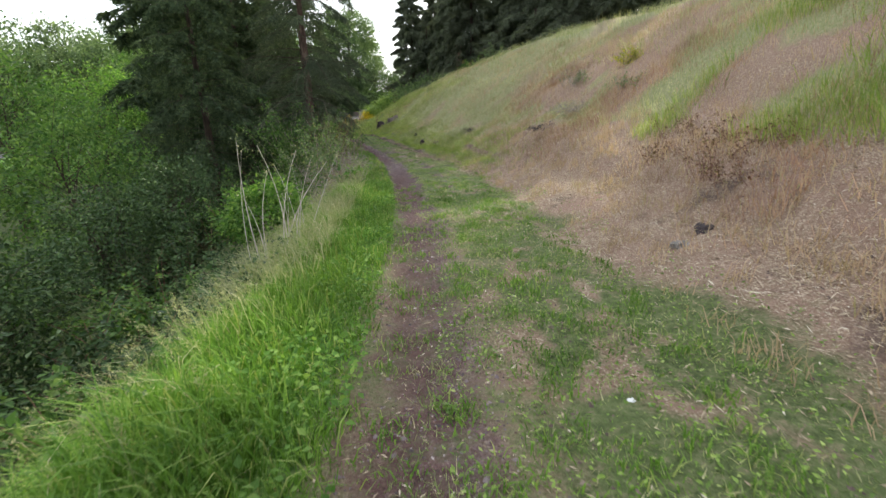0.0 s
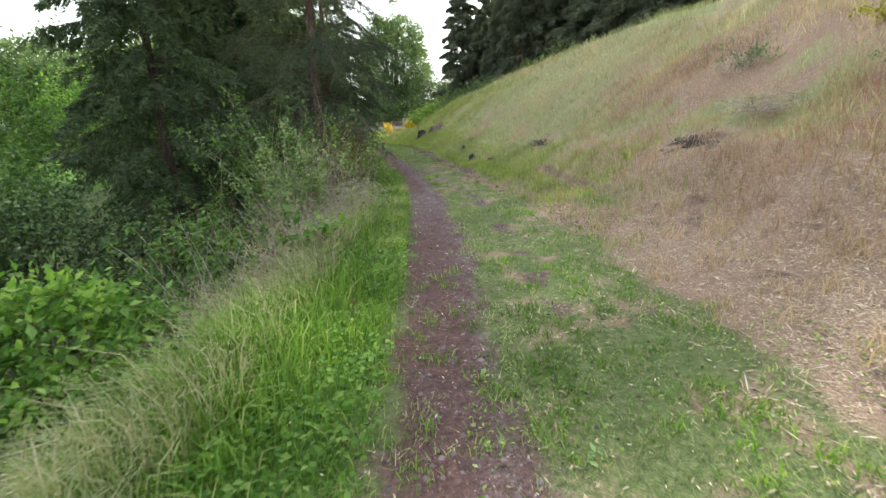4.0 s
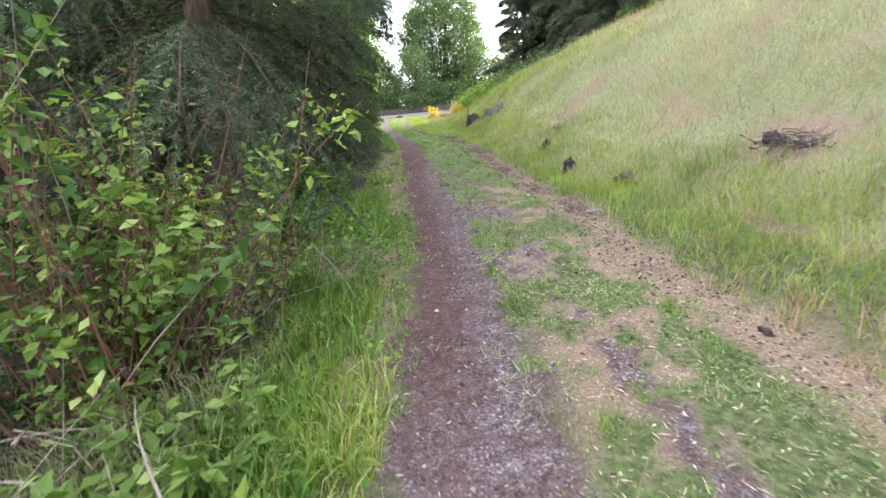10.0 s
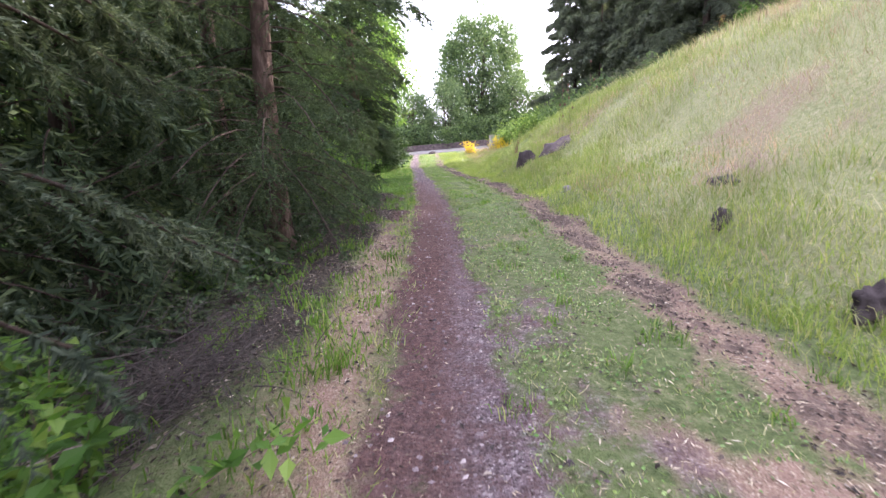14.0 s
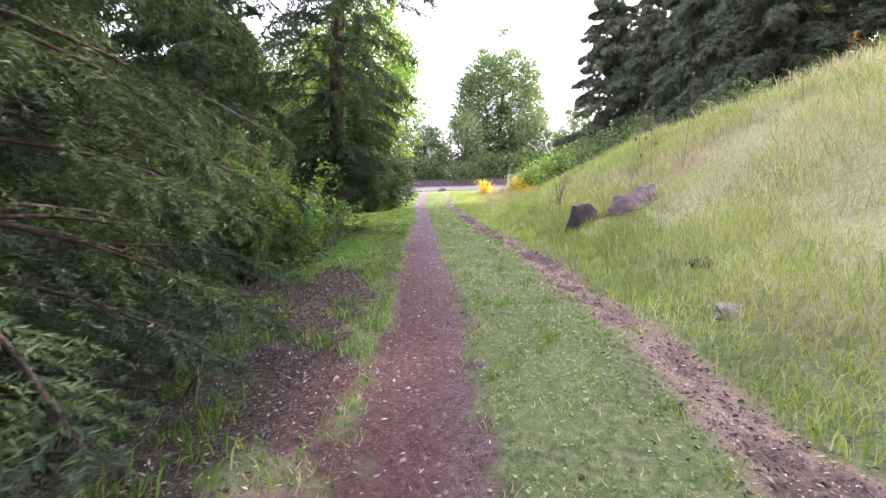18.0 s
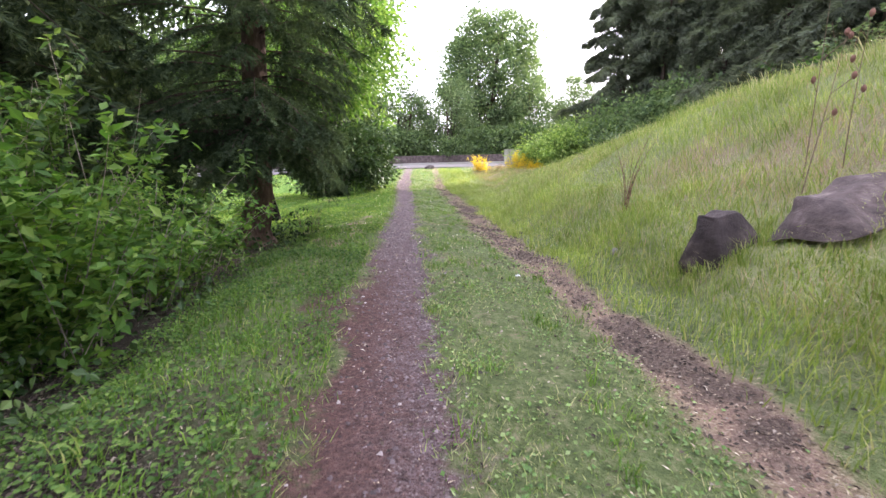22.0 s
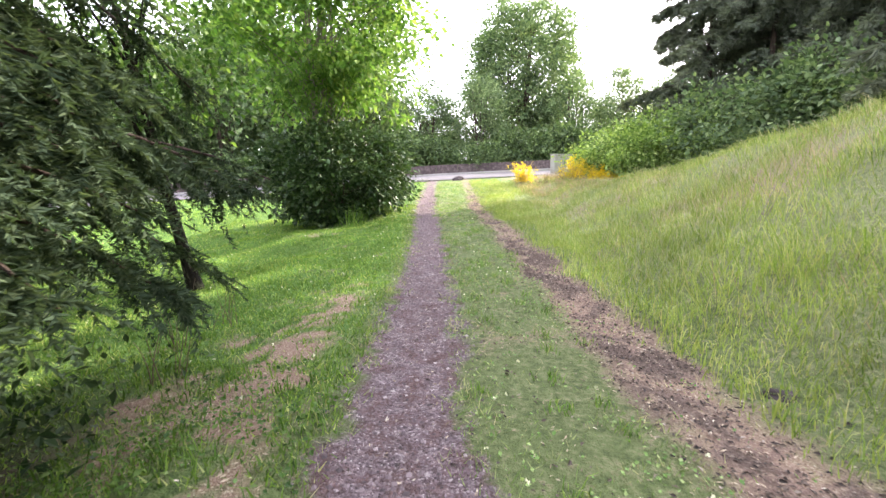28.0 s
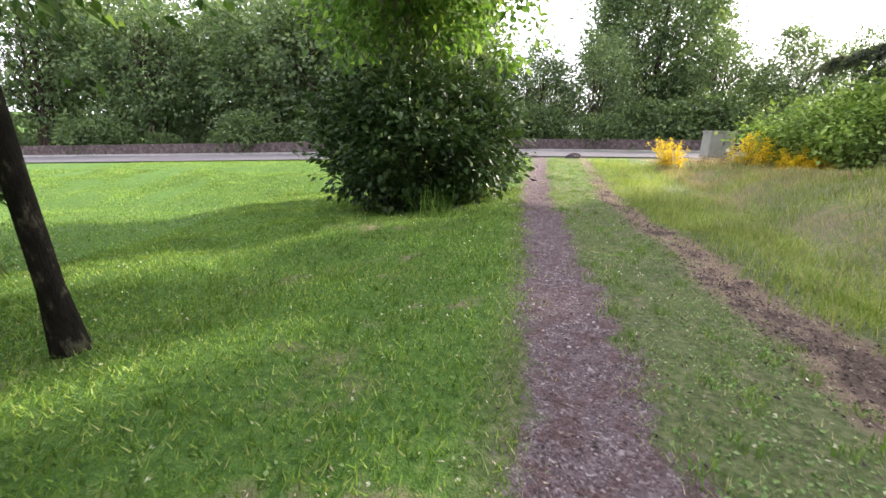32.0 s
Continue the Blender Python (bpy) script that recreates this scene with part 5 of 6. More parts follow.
shrub("leafy_shrub", low(-2.55, 14.8), 44, 2.3, 1.2, 100, 0.078, LEAF_PALE, TWIG, "pale green leafy shrub on the bank beside the track", 44)
shrub("leafy_shrub", low(-3.2, 12.4), 30, 1.40, 1.2, 90, 0.085, LEAF_MID, TWIG, "green leafy shrub on the bank below the verge", 45)
for n, (x, y, h) in enumerate([(-2.75, 10.6, 1.0), (-2.35, 11.6, 0.95), (-2.05, 12.8, 1.05), (-1.95, 14.0, 1.1), (-2.45, 13.4, 1.25)]):
    shrub("dry_brush", low(x, y), 110, h, 1.3, 3, 0.05, LEAF_RED, TWIG, "tangle of grey dead stalks and dry grass on the bank", 600 + n, radius=0.0055, category="brushwood", group="dry brush on the bank")
shrub("leafy_shrub", low(-2.05, 11.9), 12, 0.75, 0.6, 26, 0.12, LEAF_BRIGHT, TWIG_RED, "broad-leaved green plant among the dead stalks", 610, width=0.75)
shrub("tall_sprig", low(-2.15, 17.2), 7, 3.1, 0.5, 40, 0.06, LEAF_GREY, TWIG, "tall thin leafy shoots rising above the shrubs", 46, radius=0.012)
shrub("dry_shrub", low(-1.95, 15.9), 90, 2.0, 1.3, 14, 0.04, LEAF_RED, TWIG, "half-dry twiggy shrub with grey and reddish stems", 47, radius=0.007)
shrub("dry_shrub", low(-1.85, 18.5), 80, 2.7, 1.2, 24, 0.042, LEAF_RED, TWIG_RED, "reddish-brown half-dry shrub with bare stems", 48, radius=0.009)
shrub("leafy_shrub", low(-1.85, 18.6), 44, 2.6, 1.2, 95, 0.082, BRAMBLE_LEAF, TWIG_RED, "leafy shrub with green and yellow-green leaves beside the track", 49)
shrub("leafy_shrub", low(-3.1, 17.9), 60, 3.5, 1.7, 120, 0.10, LEAF_MID, TWIG, "tall leafy green shrub on the bank", 50)
shrub("leafy_shrub", low(-1.65, 19.9), 30, 1.7, 0.9, 70, 0.066, LEAF_PALE, TWIG_RED, "shrub with pale green young leaves beside the track", 51)
shrub("leafy_shrub", low(-1.0, 17.2), 34, 0.55, 0.8, 60, 0.10, BRAMBLE_LEAF, STEM, "low bright green leafy plants at the track's edge", 52)
shrub("leafy_shrub", low(-1.3, 15.3), 26, 0.5, 0.7, 90, 0.055, LEAF_BRIGHT, STEM, "low bright green leafy plants at the track's edge", 53)
shrub("leafy_shrub", low(-1.3, 21.2), 30, 1.15, 0.85, 81, 0.068, LEAF_BRIGHT, STEM, "bright green leafy shrub under the conifer", 54)
shrub("leafy_shrub", low(-1.5, 23.5), 40, 1.3, 1.1, 84, 0.110, LEAF_BRIGHT, STEM, "dense bright green leafy shrub under the conifer", 55)
shrub("leafy_shrub", low(-1.6, 22.5), 34, 0.8, 1.0, 90, 0.085, LEAF_MID, STEM, "low leafy green plants at the conifer's foot", 155)
shrub("leafy_shrub", low(-2.6, 24.8), 30, 1.30, 1.1, 69, 0.110, LEAF_MID, STEM, "dense green leafy shrub under the conifer", 56)
shrub("leafy_shrub", low(-2.5, 29.2), 26, 0.70, 1.0, 60, 0.099, LEAF_MID, STEM, "low green leafy weeds under the conifers", 57)
for n, (x, y, h) in enumerate([(-2.3, 29.9, 0.6), (-2.7, 30.9, 0.8), (-2.15, 31.2, 0.4), (-2.0, 28.7, 0.35)]):
    shrub("fern_clump", low(x, y), 34, h, 1.0, 60, 0.085, LEAF_DARK, STEM, "dark green fern-like weeds in the conifers' shade", 160 + n, width=0.4, category="weed", group="dark weeds under the conifers")
shrub("leafy_shrub", low(-2.2, 27.6), 26, 0.50, 0.9, 40, 0.07, LEAF_GREY, STEM, "low grey-green weeds under the conifers", 58)
shrub("leafy_shrub", low(-2.75, 36.6), 64, 2.90, 1.6, 170, 0.115, LEAF_BRIGHT, TWIG, "large leafy shrub with bright green foliage beside the track", 59)
shrub("leafy_shrub", low(-2.5, 38.4), 60, 2.00, 1.15, 110, 0.085, LEAF_BRIGHT, TWIG, "leafy shrub with yellowing lower leaves beside the track", 60)
shrub("leafy_shrub", low(-2.5, 39.9), 34, 1.50, 1.0, 75, 0.094, LEAF_MID, TWIG, "green leafy shrub beside the conifer's foot", 61)
shrub("leafy_shrub", low(-3.6, 38.0), 50, 3.40, 1.7, 90, 0.132, LEAF_MID, TWIG, "tall leafy shrub behind the track's edge", 62)
shrub("grass_clump", low(-2.2, 54.7), 60, 1.0, 0.7, 0, 0, None, GRASS_LUSH, "tall clump of green grass before the dark bush", 63, radius=0.010, category="grass")
for n, (x, y) in enumerate([(-1.55, 43.6), (-2.1, 44.6), (-1.9, 45.4)]):
    shrub("dry_stalks", low(x, y), 8, 0.9, 0.35, 0, 0, None, STEM, "thin bare upright stalks in the grass", 70 + n, radius=0.006, category="stalks", group="bare stalks by the lawn")
heap("twig_heap", -1.5, 16.3, (1.5, 1.2, 0.55), 300, TWIG, "heap of grey dead twigs on the verge", 80, 0.006, 0.45)
heap("twig_heap", -1.6, 15.0, (1.3, 1.1, 0.45), 220, TWIG, "heap of grey dead twigs on the verge", 81, 0.006, 0.45)
heap("twig_heap", -0.95, 25.1, (1.0, 1.7, 0.42), 900, TWIG_DARK, "dark grey heap of fallen twigs beside the track", 82, 0.0036, 0.36)
shrub("dead_branch", pose(-1.35, 24.35, float(land(-1.35, 24.35)) + 0.22, 74, 0, -38), 3, 1.7, 0.16, 0, 0, None, TWIG, "long pale dead branch lying on the twig heap", 94, radius=0.013, category="branch")
heap("twig_heap", -1.4, 25.2, (1.2, 1.3, 0.24), 640, TWIG_DARK, "dark mat of fallen twigs beside the track", 83, 0.0042, 0.42)
shrub("dead_branches", low(-1.2, 19.75), 46, 1.15, 1.5, 3, 0.05, LEAF_RED, TWIG, "tangle of grey dead branches standing in the brush", 95, radius=0.010, category="brushwood")
heap("twig_heap", -1.45, 19.2, (1.1, 0.9, 0.5), 170, TWIG, "heap of grey dead sticks beside the track", 90, 0.006)
heap("twig_heap", -3.0, 18.6, (1.6, 1.4, 0.5), 90, TWIG, "heap of grey dead twigs under the shrubs", 84)
heap("twig_heap", -0.9, 30.6, (1.2, 1.4, 0.07), 120, TWIG_DARK, "thin scatter of fallen twigs beside the track", 85, 0.004)
heap("twig_heap", -1.2, 32.6, (1.2, 1.4, 0.07), 120, TWIG_DARK, "thin scatter of fallen twigs beside the track", 86, 0.004)

# brambles added where the bank lies in shade; dark leaves carry that shade
for n, (x, y, h, mat) in enumerate([(-5.3, 5.2, 1.1, LEAF_DARK), (-5.7, 7.6, 1.2, LEAF_MID), (-6.0, 10.6, 1.5, LEAF_DARK), (-4.9, 12.9, 1.5, LEAF_MID), (-5.0, 3.0, 0.9, LEAF_MID), (-5.2, 15.4, 1.9, LEAF_DARK), (-4.4, 16.8, 2.0, LEAF_MID), (-6.8, 13.5, 1.8, LEAF_DARK)]):
    shrub("bramble_bush", low(x, y), 46, h, 1.8, 60, 0.10, mat, TWIG_RED, "tangled bramble bush added to darken the shaded bank", 500 + n, category="bush", group="brambles on the bank")

# ---- on the hillside ----
def teasel(x, y, height, heads, seed):
    rng = np.random.default_rng(seed)
    ob = thing("teasel", low(x, y), "tall dry teasel stalk with brown seed heads", "dead plant", "teasels on the hill")
    way = unit(rng.normal(0, 0.05, (1, 3)) + [0, 0, 1])
    v, f, p = many_tubes(np.zeros((1, 3)) - [0, 0, 0.1], way, np.array([height]), np.array([0.009]), 0.05, rng, 6, 5)
    part("stalk", np_mesh("stalk", v, f, STEM, True), None, ob)
    for k in range(heads):
        a = rng.uniform(0, 6.28)
        s = 0.65 + 0.35 * k / max(heads - 1, 1)
        j = p[0, int(s * 6) if s < 1 else 6]
        tip = j + np.array([np.cos(a), np.sin(a), 0.9]) * (0.0 if k == heads - 1 else rng.uniform(0.1, 0.25))
        if k < heads - 1:
            part("side_stalk", np_mesh("side_stalk", *tube(np.linspace(j, tip, 4), [0.005] * 4, 4), STEM, True), None, ob)
        q = np.linspace(0, 1, 6)
        part("seed_head", np_mesh("seed_head", *tube(tip + np.outer(q - 0.3, [0, 0, 0.085]), 0.006 + 0.022 * np.sin(np.pi * q) ** 0.6, 7), TWIG_RED, True), None, ob)


for n, (x, y, h) in enumerate([(5.2, 38.1, 1.9), (5.55, 38.5, 2.2), (5.75, 38.2, 1.7), (6.1, 37.6, 2.0), (9.6, 34.8, 2.2), (10.0, 35.1, 2.0)]):
    teasel(x, y, h, 3, 90 + n)
shrub("dry_stalks", low(4.32, 40.55), 14, 1.6, 0.09, 5, 0.04, LEAF_GREY, TWIG_RED, "clump of thin dark upright stalks in the grass", 96, radius=0.007, category="stalks")
heap("twig_heap", 5.21, 12.92, (1.1, 0.8, 0.28), 170, TWIG, "heap of grey dead twigs on the bare bank", 87, 0.006)
shrub("dry_stalks", low(3.75, 40.45), 3, 0.5, 0.5, 0, 0, None, TWIG, "few pale bent stalks in the grass", 98, radius=0.006, category="stalks")
shrub("dry_stalks", low(4.9, 45.9), 8, 0.8, 0.4, 0, 0, None, TWIG, "small clump of pale dry stalks in the grass", 97, radius=0.005, category="stalks")
def block(name, m, size, top, material, label, category, seed, rough=0.06):
    """A broken, tapered block: base size, and the top's share and shift."""
    bm = bmesh.new()
    bmesh.ops.create_cube(bm, size=1.0)
    for v in bm.verts:
        if v.co.z > 0:
            v.co.x, v.co.y = v.co.x * top[0] + top[2], v.co.y * top[1] + top[3]
            v.co.z += top[4] * v.co.x
        v.co = Vector((v.co.x * size[0], v.co.y * size[1], v.co.z * size[2]))
    bmesh.ops.bevel(bm, geom=bm.edges[:], offset=0.09 * min(size), segments=2, affect="EDGES", profile=0.6)
    bmesh.ops.triangulate(bm, faces=bm.faces[:])
    bmesh.ops.subdivide_edges(bm, edges=bm.edges[:], cuts=3, use_grid_fill=True)
    for v in bm.verts:
        q = v.co / max(size) * 3 + Vector((seed * 3.1, 0, 0))
        v.co += Vector((noise.noise(q), noise.noise(q + Vector((9, 0, 0))), noise.noise(q + Vector((0, 9, 0))))) * rough * max(size)
        v.co += v.co.normalized() * rough * 0.35 * max(size) * noise.noise(q * 3.3)
    for f in bm.faces:
        f.smooth = True
    me = bpy.data.meshes.new(name)
    bm.to_mesh(me)
    bm.free()
    me.materials.append(material)
    ob = new(name, me)
    ob.matrix_basis = m
    return tagged(ob, label, category)


block("boulder", pose(4.15, 37.75, float(land(4.15, 37.75)) + 0.10, 0, -14, 20), (0.84, 0.56, 0.74), (0.38, 0.45, -0.06, 0.05, 0.0), CHARRED, "dark pointed boulder in the grass at the hill's foot", "rock", 3, 0.09)
block("boulder", pose(4.98, 37.3, float(land(4.98, 37.3)) + 0.14, -8, -16, 18), (1.2, 0.8, 0.34), (0.6, 0.5, 0.1, 0.1, 0.2), ROCK_BROWN, "broad flat-topped purple-brown boulder in the grass", "rock", 5, 0.085)
for n, (x, y, s, mat, lab) in enumerate([
        (3.82, 25.15, (0.30, 0.30, 0.40), CHARRED, "charred dark stump sticking out of the grass"),
        (4.05, 27.3, (0.30, 0.26, 0.30), CHARRED, "small dark stump in the hillside grass"),
        (3.88, 22.75, (0.50, 0.40, 0.30), BARK_MOSS, "low flat-topped mossy stump at the hill's foot"),
        (3.74, 32.1, (0.34, 0.28, 0.20), ROCK_GREY, "grey stone lying in the grass"),
        (4.65, 28.2, (0.7, 0.3, 0.12), CHARRED, "dark clod of bare earth on the hillside"),
        (4.2, 33.4, (0.6, 0.3, 0.10), CHARRED, "dark clod of bare earth on the hillside"),
        (5.2, 21.4, (0.45, 0.3, 0.24), CHARRED, "dark root clod on a bare patch of the hill"),
        (4.05, 13.15, (0.55, 0.25, 0.18), CHARRED, "dark root clod on the bare bank"),
        (4.4, 13.5, (0.4, 0.25, 0.16), CHARRED, "dark root clod on the bare bank"),
        (0.24, 3.54, (0.26, 0.20, 0.15), ROCK_GREY, "pale stone lying on the straw"),
        (0.75, 3.75, (0.38, 0.22, 0.14), CHARRED, "dark earthy clod on the straw"),
        # sunk dark lump in place of a hole; its colour stands for the hole's shade
        (3.2, 43.2, (0.26, 0.22, 0.14), CHARRED, "dark lump standing for a shaded hole at the hill's foot"),
        (2.43, 18.15, (0.14, 0.12, 0.08), CHARRED, "small dark clod on the wheel track"),
        (2.15, 38.7, (0.08, 0.06, 0.045), WALL_WHITE, "small pale stone on the wheel track"),
        (2.85, 21.75, (0.36, 0.2, 0.04), ROCK_GREY, "flat pale stone beside the wheel track"),
        (2.3, 23.15, (0.07, 0.05, 0.04), WALL_WHITE, "small pale stone on the wheel track"),
        (-1.95, 1.72, (0.06, 0.045, 0.03), WALL_WHITE, "small white stone on the track"),
        (3.6, 39.2, (0.20, 0.16, 0.10), ROCK_GREY, "small stone in the grass")]):
    stony = mat in (ROCK_GREY, WALL_WHITE)
    size = (s[0] * 0.95, s[1] * 0.95, s[2] * 1.1)
    slope = x > 3.5 and "stump" not in lab
    if slope:
        size = (s[1] * 0.9, s[0] * 0.8, s[2] * 1.2)
    rock("stone" if stony else ("stump" if "stump" in lab else "clod"), ground_pose(x, y, 0 if slope else 40 * n, s[2] * (0.12 if "stump" in lab else -0.1), (0, -26) if slope else (0, 0)), size, mat, lab, "rock" if stony else ("stump" if "stump" in lab else "clod"), 20 + n, 1.6, 4)
for n in range(10):
    rng = np.random.default_rng(300 + n)
    y = 36 + 2.6 * n
    x = float(centre(y)) + 11.5 + rng.uniform(-1, 2)
    shrub("brush", low(x, y), 26, rng.uniform(1.2, 2.2), 1.4, 40, 0.14, (LEAF_GREY, LEAF_MID, LEAF_RED)[n % 3], TWIG_RED, "dusky brush growing along the hill's crest", 310 + n, group="brush on the crest")
shrub("yellow_shrub", low(6.6, 12.2), 22, 0.7, 0.5, 60, 0.06, LEAF_LIME, STEM, "small yellow-green shrub high on the hillside", 330)
shrub("grey_shrub", low(5.6, 11.0), 30, 0.6, 0.7, 30, 0.05, LEAF_GREY, TWIG, "low grey-leaved shrub on the hillside", 331)
shrub("grey_shrub", low(6.6, 14.6), 40, 0.7, 0.9, 26, 0.05, LEAF_GREY, TWIG, "low grey dead-looking shrub on the hillside", 332)

heap("root_tangle", 5.05, 20.95, (0.7, 0.6, 0.14), 150, TWIG_DARK, "dark tangle of exposed roots on a bare scar", 88, 0.008, 0.4)
heap("root_tangle", 4.15, 13.2, (0.6, 0.5, 0.10), 110, TWIG_DARK, "dark exposed roots on the bare bank", 89, 0.006, 0.4)
for n, (x, y, h) in enumerate([(1.75, 4.6, 0.75), (2.2, 4.1, 0.65), (2.6, 5.3, 0.6), (1.55, 4.0, 0.5), (3.1, 6.4, 0.6), (2.3, 5.9, 0.5), (6.1, 64.9, 0.8), (6.8, 64.3, 0.9), (6.5, 66.0, 0.7)]):
    shrub("dry_dock", low(x, y), 26, h, 0.7, 16, 0.04, LEAF_RED, TWIG_RED, "rust-coloured dry weed stalks on the bank", 340 + n, radius=0.004, category="dead plant", group="rusty weeds on the bank")

# ---- weeds on the strip ----
WEED = None
for n, (x, y) in enumerate([(-2.15, 2.3), (-2.6, 2.1), (-1.75, 1.9), (0.95, 13.15), (0.55, 12.2), (0.3, 11.6), (0.75, 11.7), (1.1, 9.8), (1.3, 15.6), (1.2, 19.4), (1.75, 21.6), (1.65, 28.2), (1.7, 29.4), (1.6, 33.6), (-0.55, 25.3), (-0.6, 31.9), (1.45, 40.9), (2.9, 47.6), (-0.7, 38.6), (1.3, 6.2), (2.25, 39.0), (-1.2, 8.6), (-0.7, 7.7)]):
    if WEED is None:
        WEED = shrub("weed", low(x, y), 16, 0.16, 0.55, 9, 0.075, CLOVER, STEM, "low leafy green weed growing in the track", 400, radius=0.003, category="weed", group="weeds on the track")
    else:
        copy_thing(WEED, ground_pose(x, y, n * 47))

# ---- by the street ----
for n, (x, y, h) in enumerate([(5.1, 65.3, 1.55), (7.3, 63.6, 1.5), (8.2, 62.6, 1.1), (8.9, 62.4, 1.0)]):
    shrub("broom_bush", low(x, y), 44, h, 0.8, 60, 0.075, BROOM, STEM, "bush covered in bright yellow broom flowers", 340 + n, category="bush", group="yellow broom bushes", low=0.3)
BRAMBLE = broadleaf_meshes(2.7, 3.0, 7, 0.03, 240, 80, 0.19, 28, BRAMBLE_LEAF, 0.0, BARK, 0.6, 0.25)
for x, y, r, s in [(10.6, 64.0, 0, 0.95), (13.4, 63.8, 70, 1.15)]:
    make_tree("bramble_hedge", BRAMBLE, ground_pose(x, y, r) @ Matrix.Scale(s, 4), "tangled mound of bright green brambles", "bush", "brambles by the street")
THICKET = broadleaf_meshes(2.8, 2.6, 7, 0.03, 220, 80, 0.16, 33, LEAF_STREET, 0.0, BARK, 0.6, 0.3)
for x, y, r, s in [(14.8, 60.8, 20, 1.5), (16.4, 57.2, 150, 1.5), (17.4, 53.5, 260, 1.4)]:
    make_tree("thicket", THICKET, ground_pose(x, y, r) @ Matrix.Scale(s, 4), "dusky olive thicket below the hill's conifers", "bush", "thickets on the crest")
FAR_SHRUB = broadleaf_meshes(3.4, 2.8, 3, 0.05, 90, 40, 0.36, 29, LEAF_HEDGE, 0.0, BARK, 0.5, 0.4, 1.0, 10)
for n in range(24):
    x = -60 + 4.6 * n
    make_tree("hedge_bush", FAR_SHRUB, ground_pose(x, 86.5 + float(bend(x)) + 2.0 * math.sin(n * 2.1), n * 53) @ Matrix.Scale((0.62 if x < -5 else 0.95) + 0.26 * math.sin(n * 1.7), 4), "dark green bush behind the street's far wall", "bush", "bushes across the street")

FAR_BACK = broadleaf_meshes(3.4, 2.8, 3, 0.05, 90, 40, 0.36, 31, LEAF_GREY, 0.0, BARK, 0.5, 0.4, 1.0, 10)
for n in range(14):
    x = -62 + 8.2 * n
    make_tree("hedge_bush", FAR_BACK, ground_pose(x, 100 + float(bend(x)) + 2.0 * math.sin(n * 1.3), n * 71) @ Matrix.Scale(1.2 if x < -8 else 1.35, 4), "tall grey-green bush between the street trees", "bush", "bushes across the street")

cab = thing("utility_cabinet", pose(8.1, 69.4, float(land(8.1, 69.4)), 0, 0, 4), "grey-green metal utility cabinet on a concrete pad beside the street", "cabinet")


def slab(size, at, bevel=0.01):
    bm = bmesh.new()
    bmesh.ops.create_cube(bm, size=1.0)
    for v in bm.verts:
        v.co = Vector((v.co.x * size[0] + at[0], v.co.y * size[1] + at[1], v.co.z * size[2] + at[2]))
    if bevel:
        bmesh.ops.bevel(bm, geom=bm.edges[:], offset=bevel, segments=2, affect="EDGES", profile=0.5)
    return bm


part("plinth", slab((1.5, 1.3, 0.5), (0, 0, -0.13)), CONCRETE, cab, "pale concrete pad")
body = part("cabinet_body", slab((1.1, 0.95, 1.15), (0, 0, 0.70), 0.03), CABINET, cab)
part("cabinet_lid", slab((1.18, 1.03, 0.07), (0, 0, 1.31), 0.02), CABINET, cab)
for sx in (-0.265, 0.265):
    part("cabinet_door", slab((0.5, 0.03, 1.0), (sx, -0.487, 0.70), 0.008), CABINET, body)
part("door_handle", slab((0.03, 0.05, 0.14), (0.06, -0.52, 0.8), 0.006), CHARRED, body, "dark handle")
part("notice", slab((0.16, 0.008, 0.14), (0.28, -0.508, 0.5), 0.0), WALL_WHITE, body, "small white notice")
rock("kerb_block", low(1.6, 69.3, 0.08), (0.85, 0.5, 0.42), CHARRED, "dark block of stone set across the track's end", "rock", 11, 0.4, 4)
rock("kerb_block", low(-0.6, 69.5, 0.05), (1.0, 0.5, 0.34), ROCK_GREY, "grey block of stone set across the track's end", "rock", 12, 0.4, 4)

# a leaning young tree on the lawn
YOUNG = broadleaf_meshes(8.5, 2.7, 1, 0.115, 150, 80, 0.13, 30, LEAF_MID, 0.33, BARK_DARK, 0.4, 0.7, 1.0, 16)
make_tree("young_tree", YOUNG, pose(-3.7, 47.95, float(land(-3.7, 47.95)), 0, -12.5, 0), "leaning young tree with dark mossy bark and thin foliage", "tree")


def house(x, y, turn, w, d, h, seed):
    ob = thing("house", ground_pose(x, y, turn), "low pale house with a grey roof beyond the trees", "house", "houses beyond the street")
    part("wall", slab((w, d, h + 1), (0, 0, h / 2 - 0.5), 0.0), WALL_WHITE, ob)
    bm = bmesh.new()
    e = 0.5
    pts = [(-w / 2 - e, -d / 2 - e, h), (w / 2 + e, -d / 2 - e, h), (w / 2 + e, d / 2 + e, h), (-w / 2 - e, d / 2 + e, h), (-w / 2 - e, 0, h + d * 0.25), (w / 2 + e, 0, h + d * 0.25)]
    vs = [bm.verts.new(p) for p in pts]
    for f in ((0, 1, 5, 4), (2, 3, 4, 5), (0, 4, 3), (1, 2, 5), (3, 2, 1, 0)):
        bm.faces.new([vs[i] for i in f])
    part("roof", bm, ROOF, ob)
    for k in range(3):
        win = part("window", slab((1.4, 0.1, 1.1), (-w / 2 + (k + 0.5) * w / 3, -d / 2 - 0.03, h * 0.55), 0.01), WALL_WHITE, ob)
        part("pane", slab((1.2, 0.04, 0.9), (-w / 2 + (k + 0.5) * w / 3, -d / 2 - 0.075, h * 0.55), 0.0), GLASS, win)


house(-38, 100, 8, 11, 8, 2.8, 1)
house(-14, 112, -4, 10, 8, 2.8, 2)

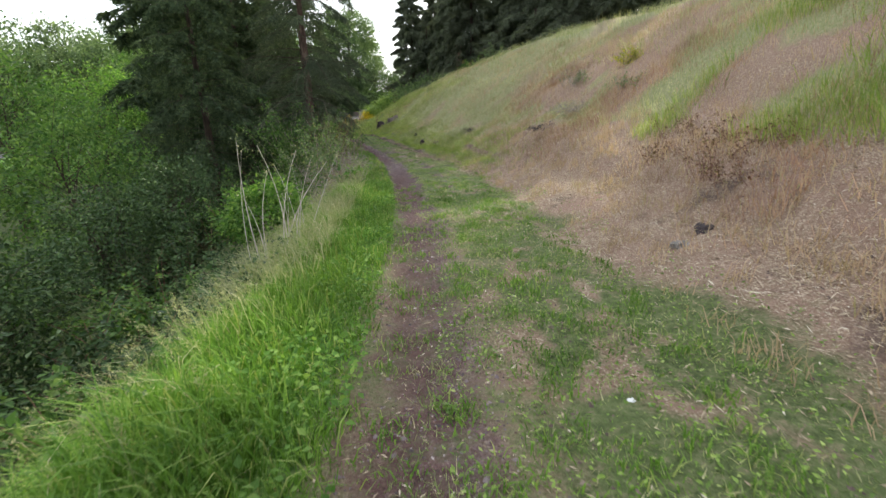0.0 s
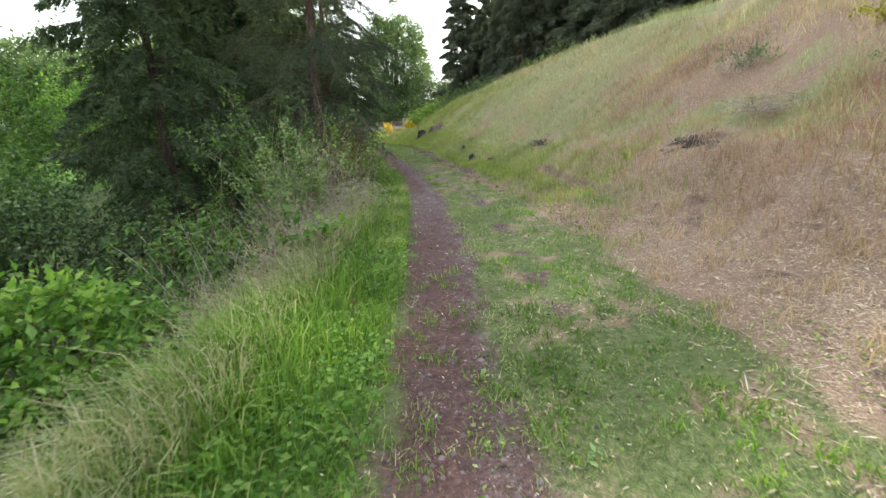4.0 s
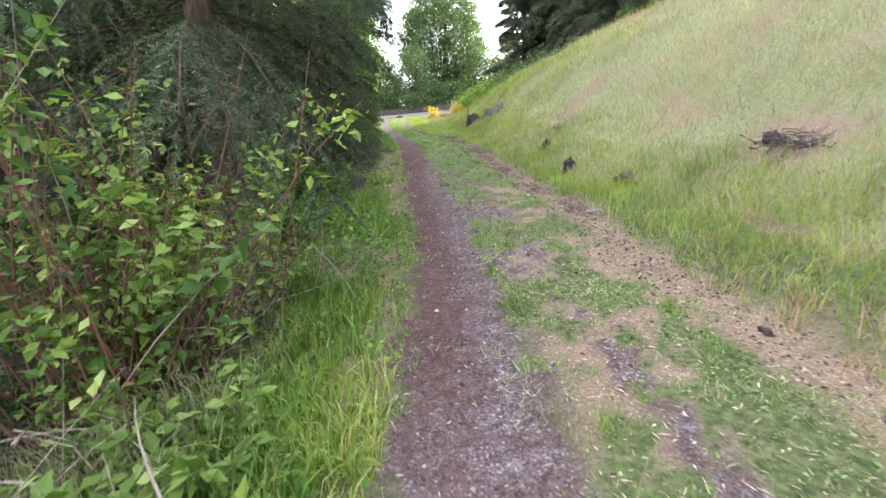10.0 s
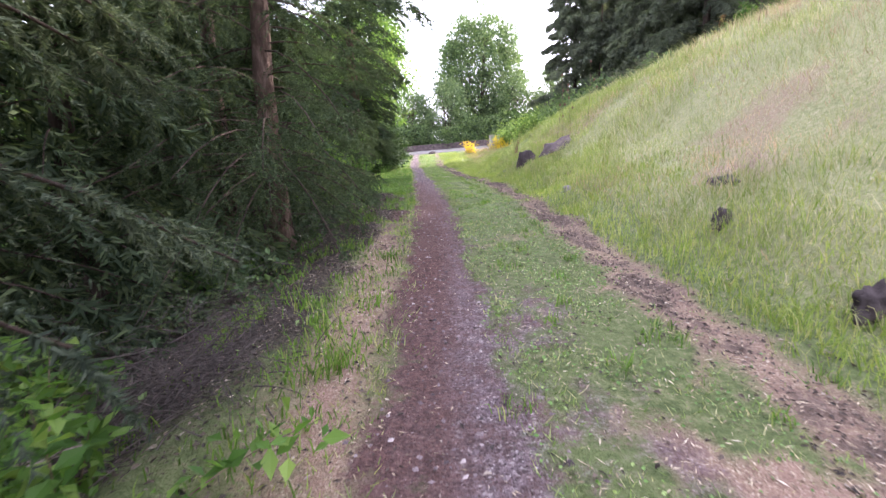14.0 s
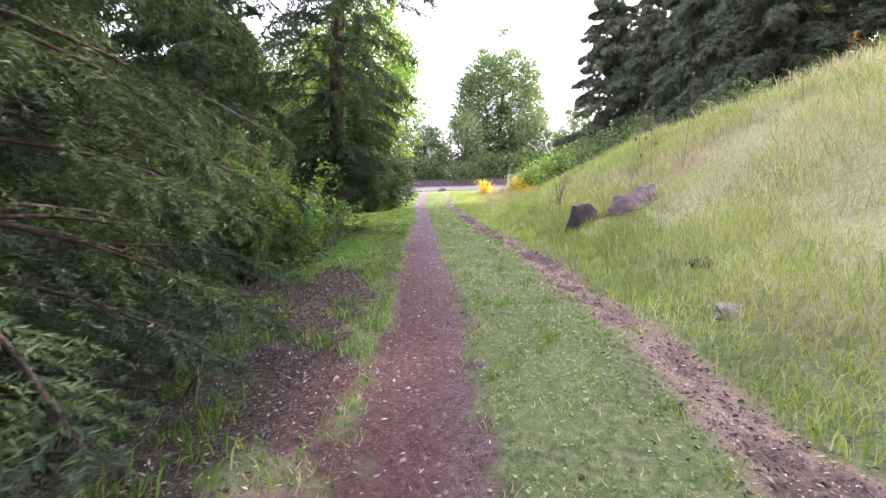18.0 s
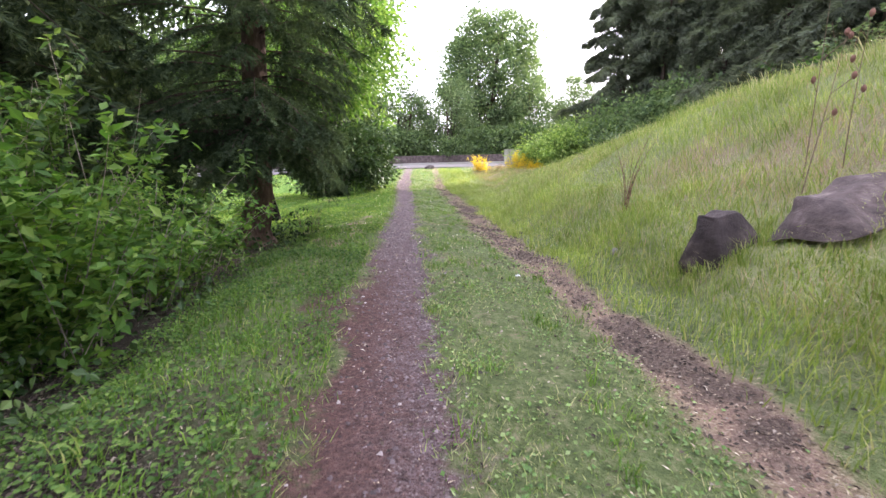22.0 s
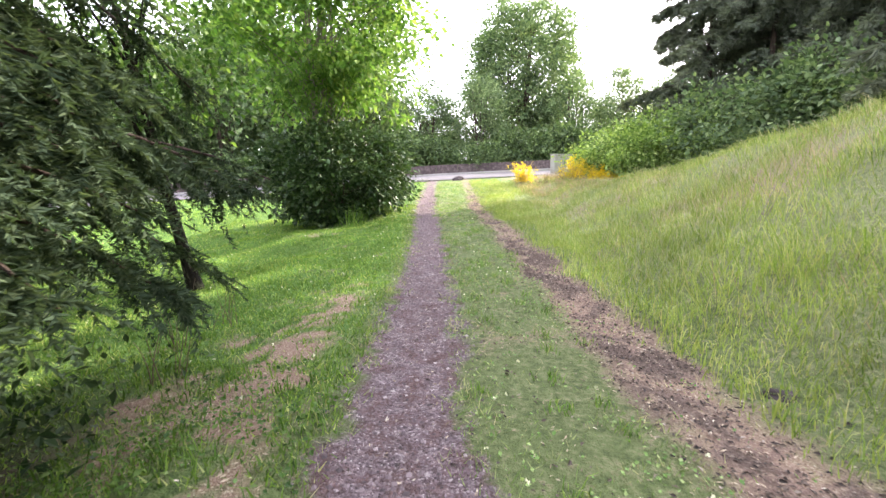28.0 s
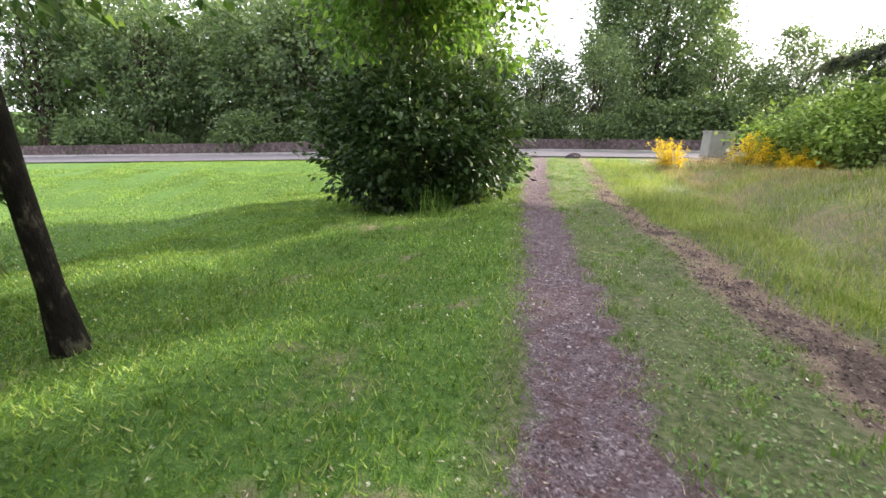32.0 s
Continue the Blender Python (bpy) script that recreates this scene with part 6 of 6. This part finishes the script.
# ---- chips, straw, weeds and seed heads where the track begins ----
p = scatter(15000, -0.45, 0.75, 0.6, 9, lambda x, y: np.clip(0.15 + zones(x, y)[0], 0, 1))
for k, (material, size) in enumerate(((CHIPS, 0.014), (LITTER, 0.012), (CHIPS_RED, 0.011))):
    v, f = pebbles(p[k::3] + [0, 0, 0.006], size, 0.6)
    stuff("gravel", v, f, material, "loose gravel and chips where the track begins", "gravel")
p = scatter(16000, 0.1, 2.7, 0.8, 9, lambda x, y: np.clip(0.3 + 0.9 * drift(x, y, 0.8, 71), 0, 1))
w = unit(grng.normal(size=(len(p), 3)) * [1, 1, 0.3] + [0, 0, 0.35])
L = grng.uniform(0.016, 0.04, len(p))
v, f = leaves(p + np.column_stack([np.zeros((len(p), 2)), grng.uniform(0.01, 0.06, len(p))]), w, L, L * 0.5, grng, 0.12, np.array([0, 0, 1.0]) + 0.5 * grng.normal(size=(len(p), 3)))
stuff("low_weeds", v, f, BRAMBLE_LEAF, "low yellow-green leafy weeds in the worn grass", "weeds")
p = scatter(30000, 0.5, 5.0, 0.8, 10, lambda x, y: np.clip(0.06 + zones(x, y)[1], 0, 1) * np.clip(0.65 + 0.9 * drift(x, y, 0.6, 72), 0.1, 1))
w = unit(grng.normal(size=(len(p), 3)) * [1, 1, 0.3])
L = grng.uniform(0.02, 0.07, len(p))
v, f = leaves(p + [0, 0, 0.02], w, L, L * grng.uniform(0.12, 0.3, len(p)), grng, 0.25, np.array([0, 0, 1.0]) + 0.6 * grng.normal(size=(len(p), 3)))
stuff("straw_litter", v, f, STRAW, "pale broken straw lying thick on the bare ground", "litter")
p = scatter(9000, 0.6, 4.2, 0.8, 9, lambda x, y: np.clip(1.6 * drift(x, y, 0.7, 73) - 0.25, 0, 1))
v, f = pebbles(p + [0, 0, 0.010], 0.015, 0.6)
stuff("soil_crumbs", v, f, SOIL_DARK, "purplish dark soil crumbs in bare spots", "soil")
tufts = scatter(110, -0.3, 1.3, 1.2, 9)
tufts = np.repeat(tufts, 44, 0) + grng.normal(0, 1, (len(tufts) * 44, 3)) * [0.06, 0.07, 0]
tufts[:, 2] = land(tufts[:, 0], tufts[:, 1]) - 0.01
turf("grass_tufts", tufts, 0.03, 0.11, 0.006, 1.0, GRASS_SHORT, "grey-green worn tufts of grass on the gravel")
foot = scatter(420, -2.7, -1.0, 0.8, 11)
lean = grng.normal(0, 0.16, (len(foot), 3)) * [1, 1, 0] + [-0.14, -0.05, 0]
stalk = grng.uniform(0.36, 0.62, len(foot))
q = np.repeat(np.arange(len(foot)), 34)
s = grng.uniform(0.72, 1.0, len(q))
p = foot[q] + (lean[q] * (s ** 2)[:, None] + np.column_stack([np.zeros((len(q), 2)), s])) * stalk[q][:, None] + grng.normal(0, 0.006, (len(q), 3))
w = unit(grng.normal(size=(len(q), 3)) * 0.5 + lean[q] * 2 + [0, 0, 1.0])
v, f = leaves(p, w, grng.uniform(0.012, 0.024, len(q)), np.full(len(q), 0.004), grng, 0.2)
stuff("seed_heads", v, f, GRASS_SEED, "pale feathery seed heads above the verge grass", "grass")
tufts = np.column_stack([4.15 + 0.42 * np.cos(np.arange(16) * 0.9) * 1.05, 37.75 + 0.36 * np.sin(np.arange(16) * 0.9), np.zeros(16)])
tufts = np.repeat(tufts, 34, 0) + grng.normal(0, 1, (16 * 34, 3)) * [0.06, 0.06, 0]
tufts[:, 2] = land(tufts[:, 0], tufts[:, 1]) - 0.01
turf("grass_tufts", tufts, 0.12, 0.34, 0.008, 0.8, GRASS_FRESH, "long grass growing round the dark boulder")
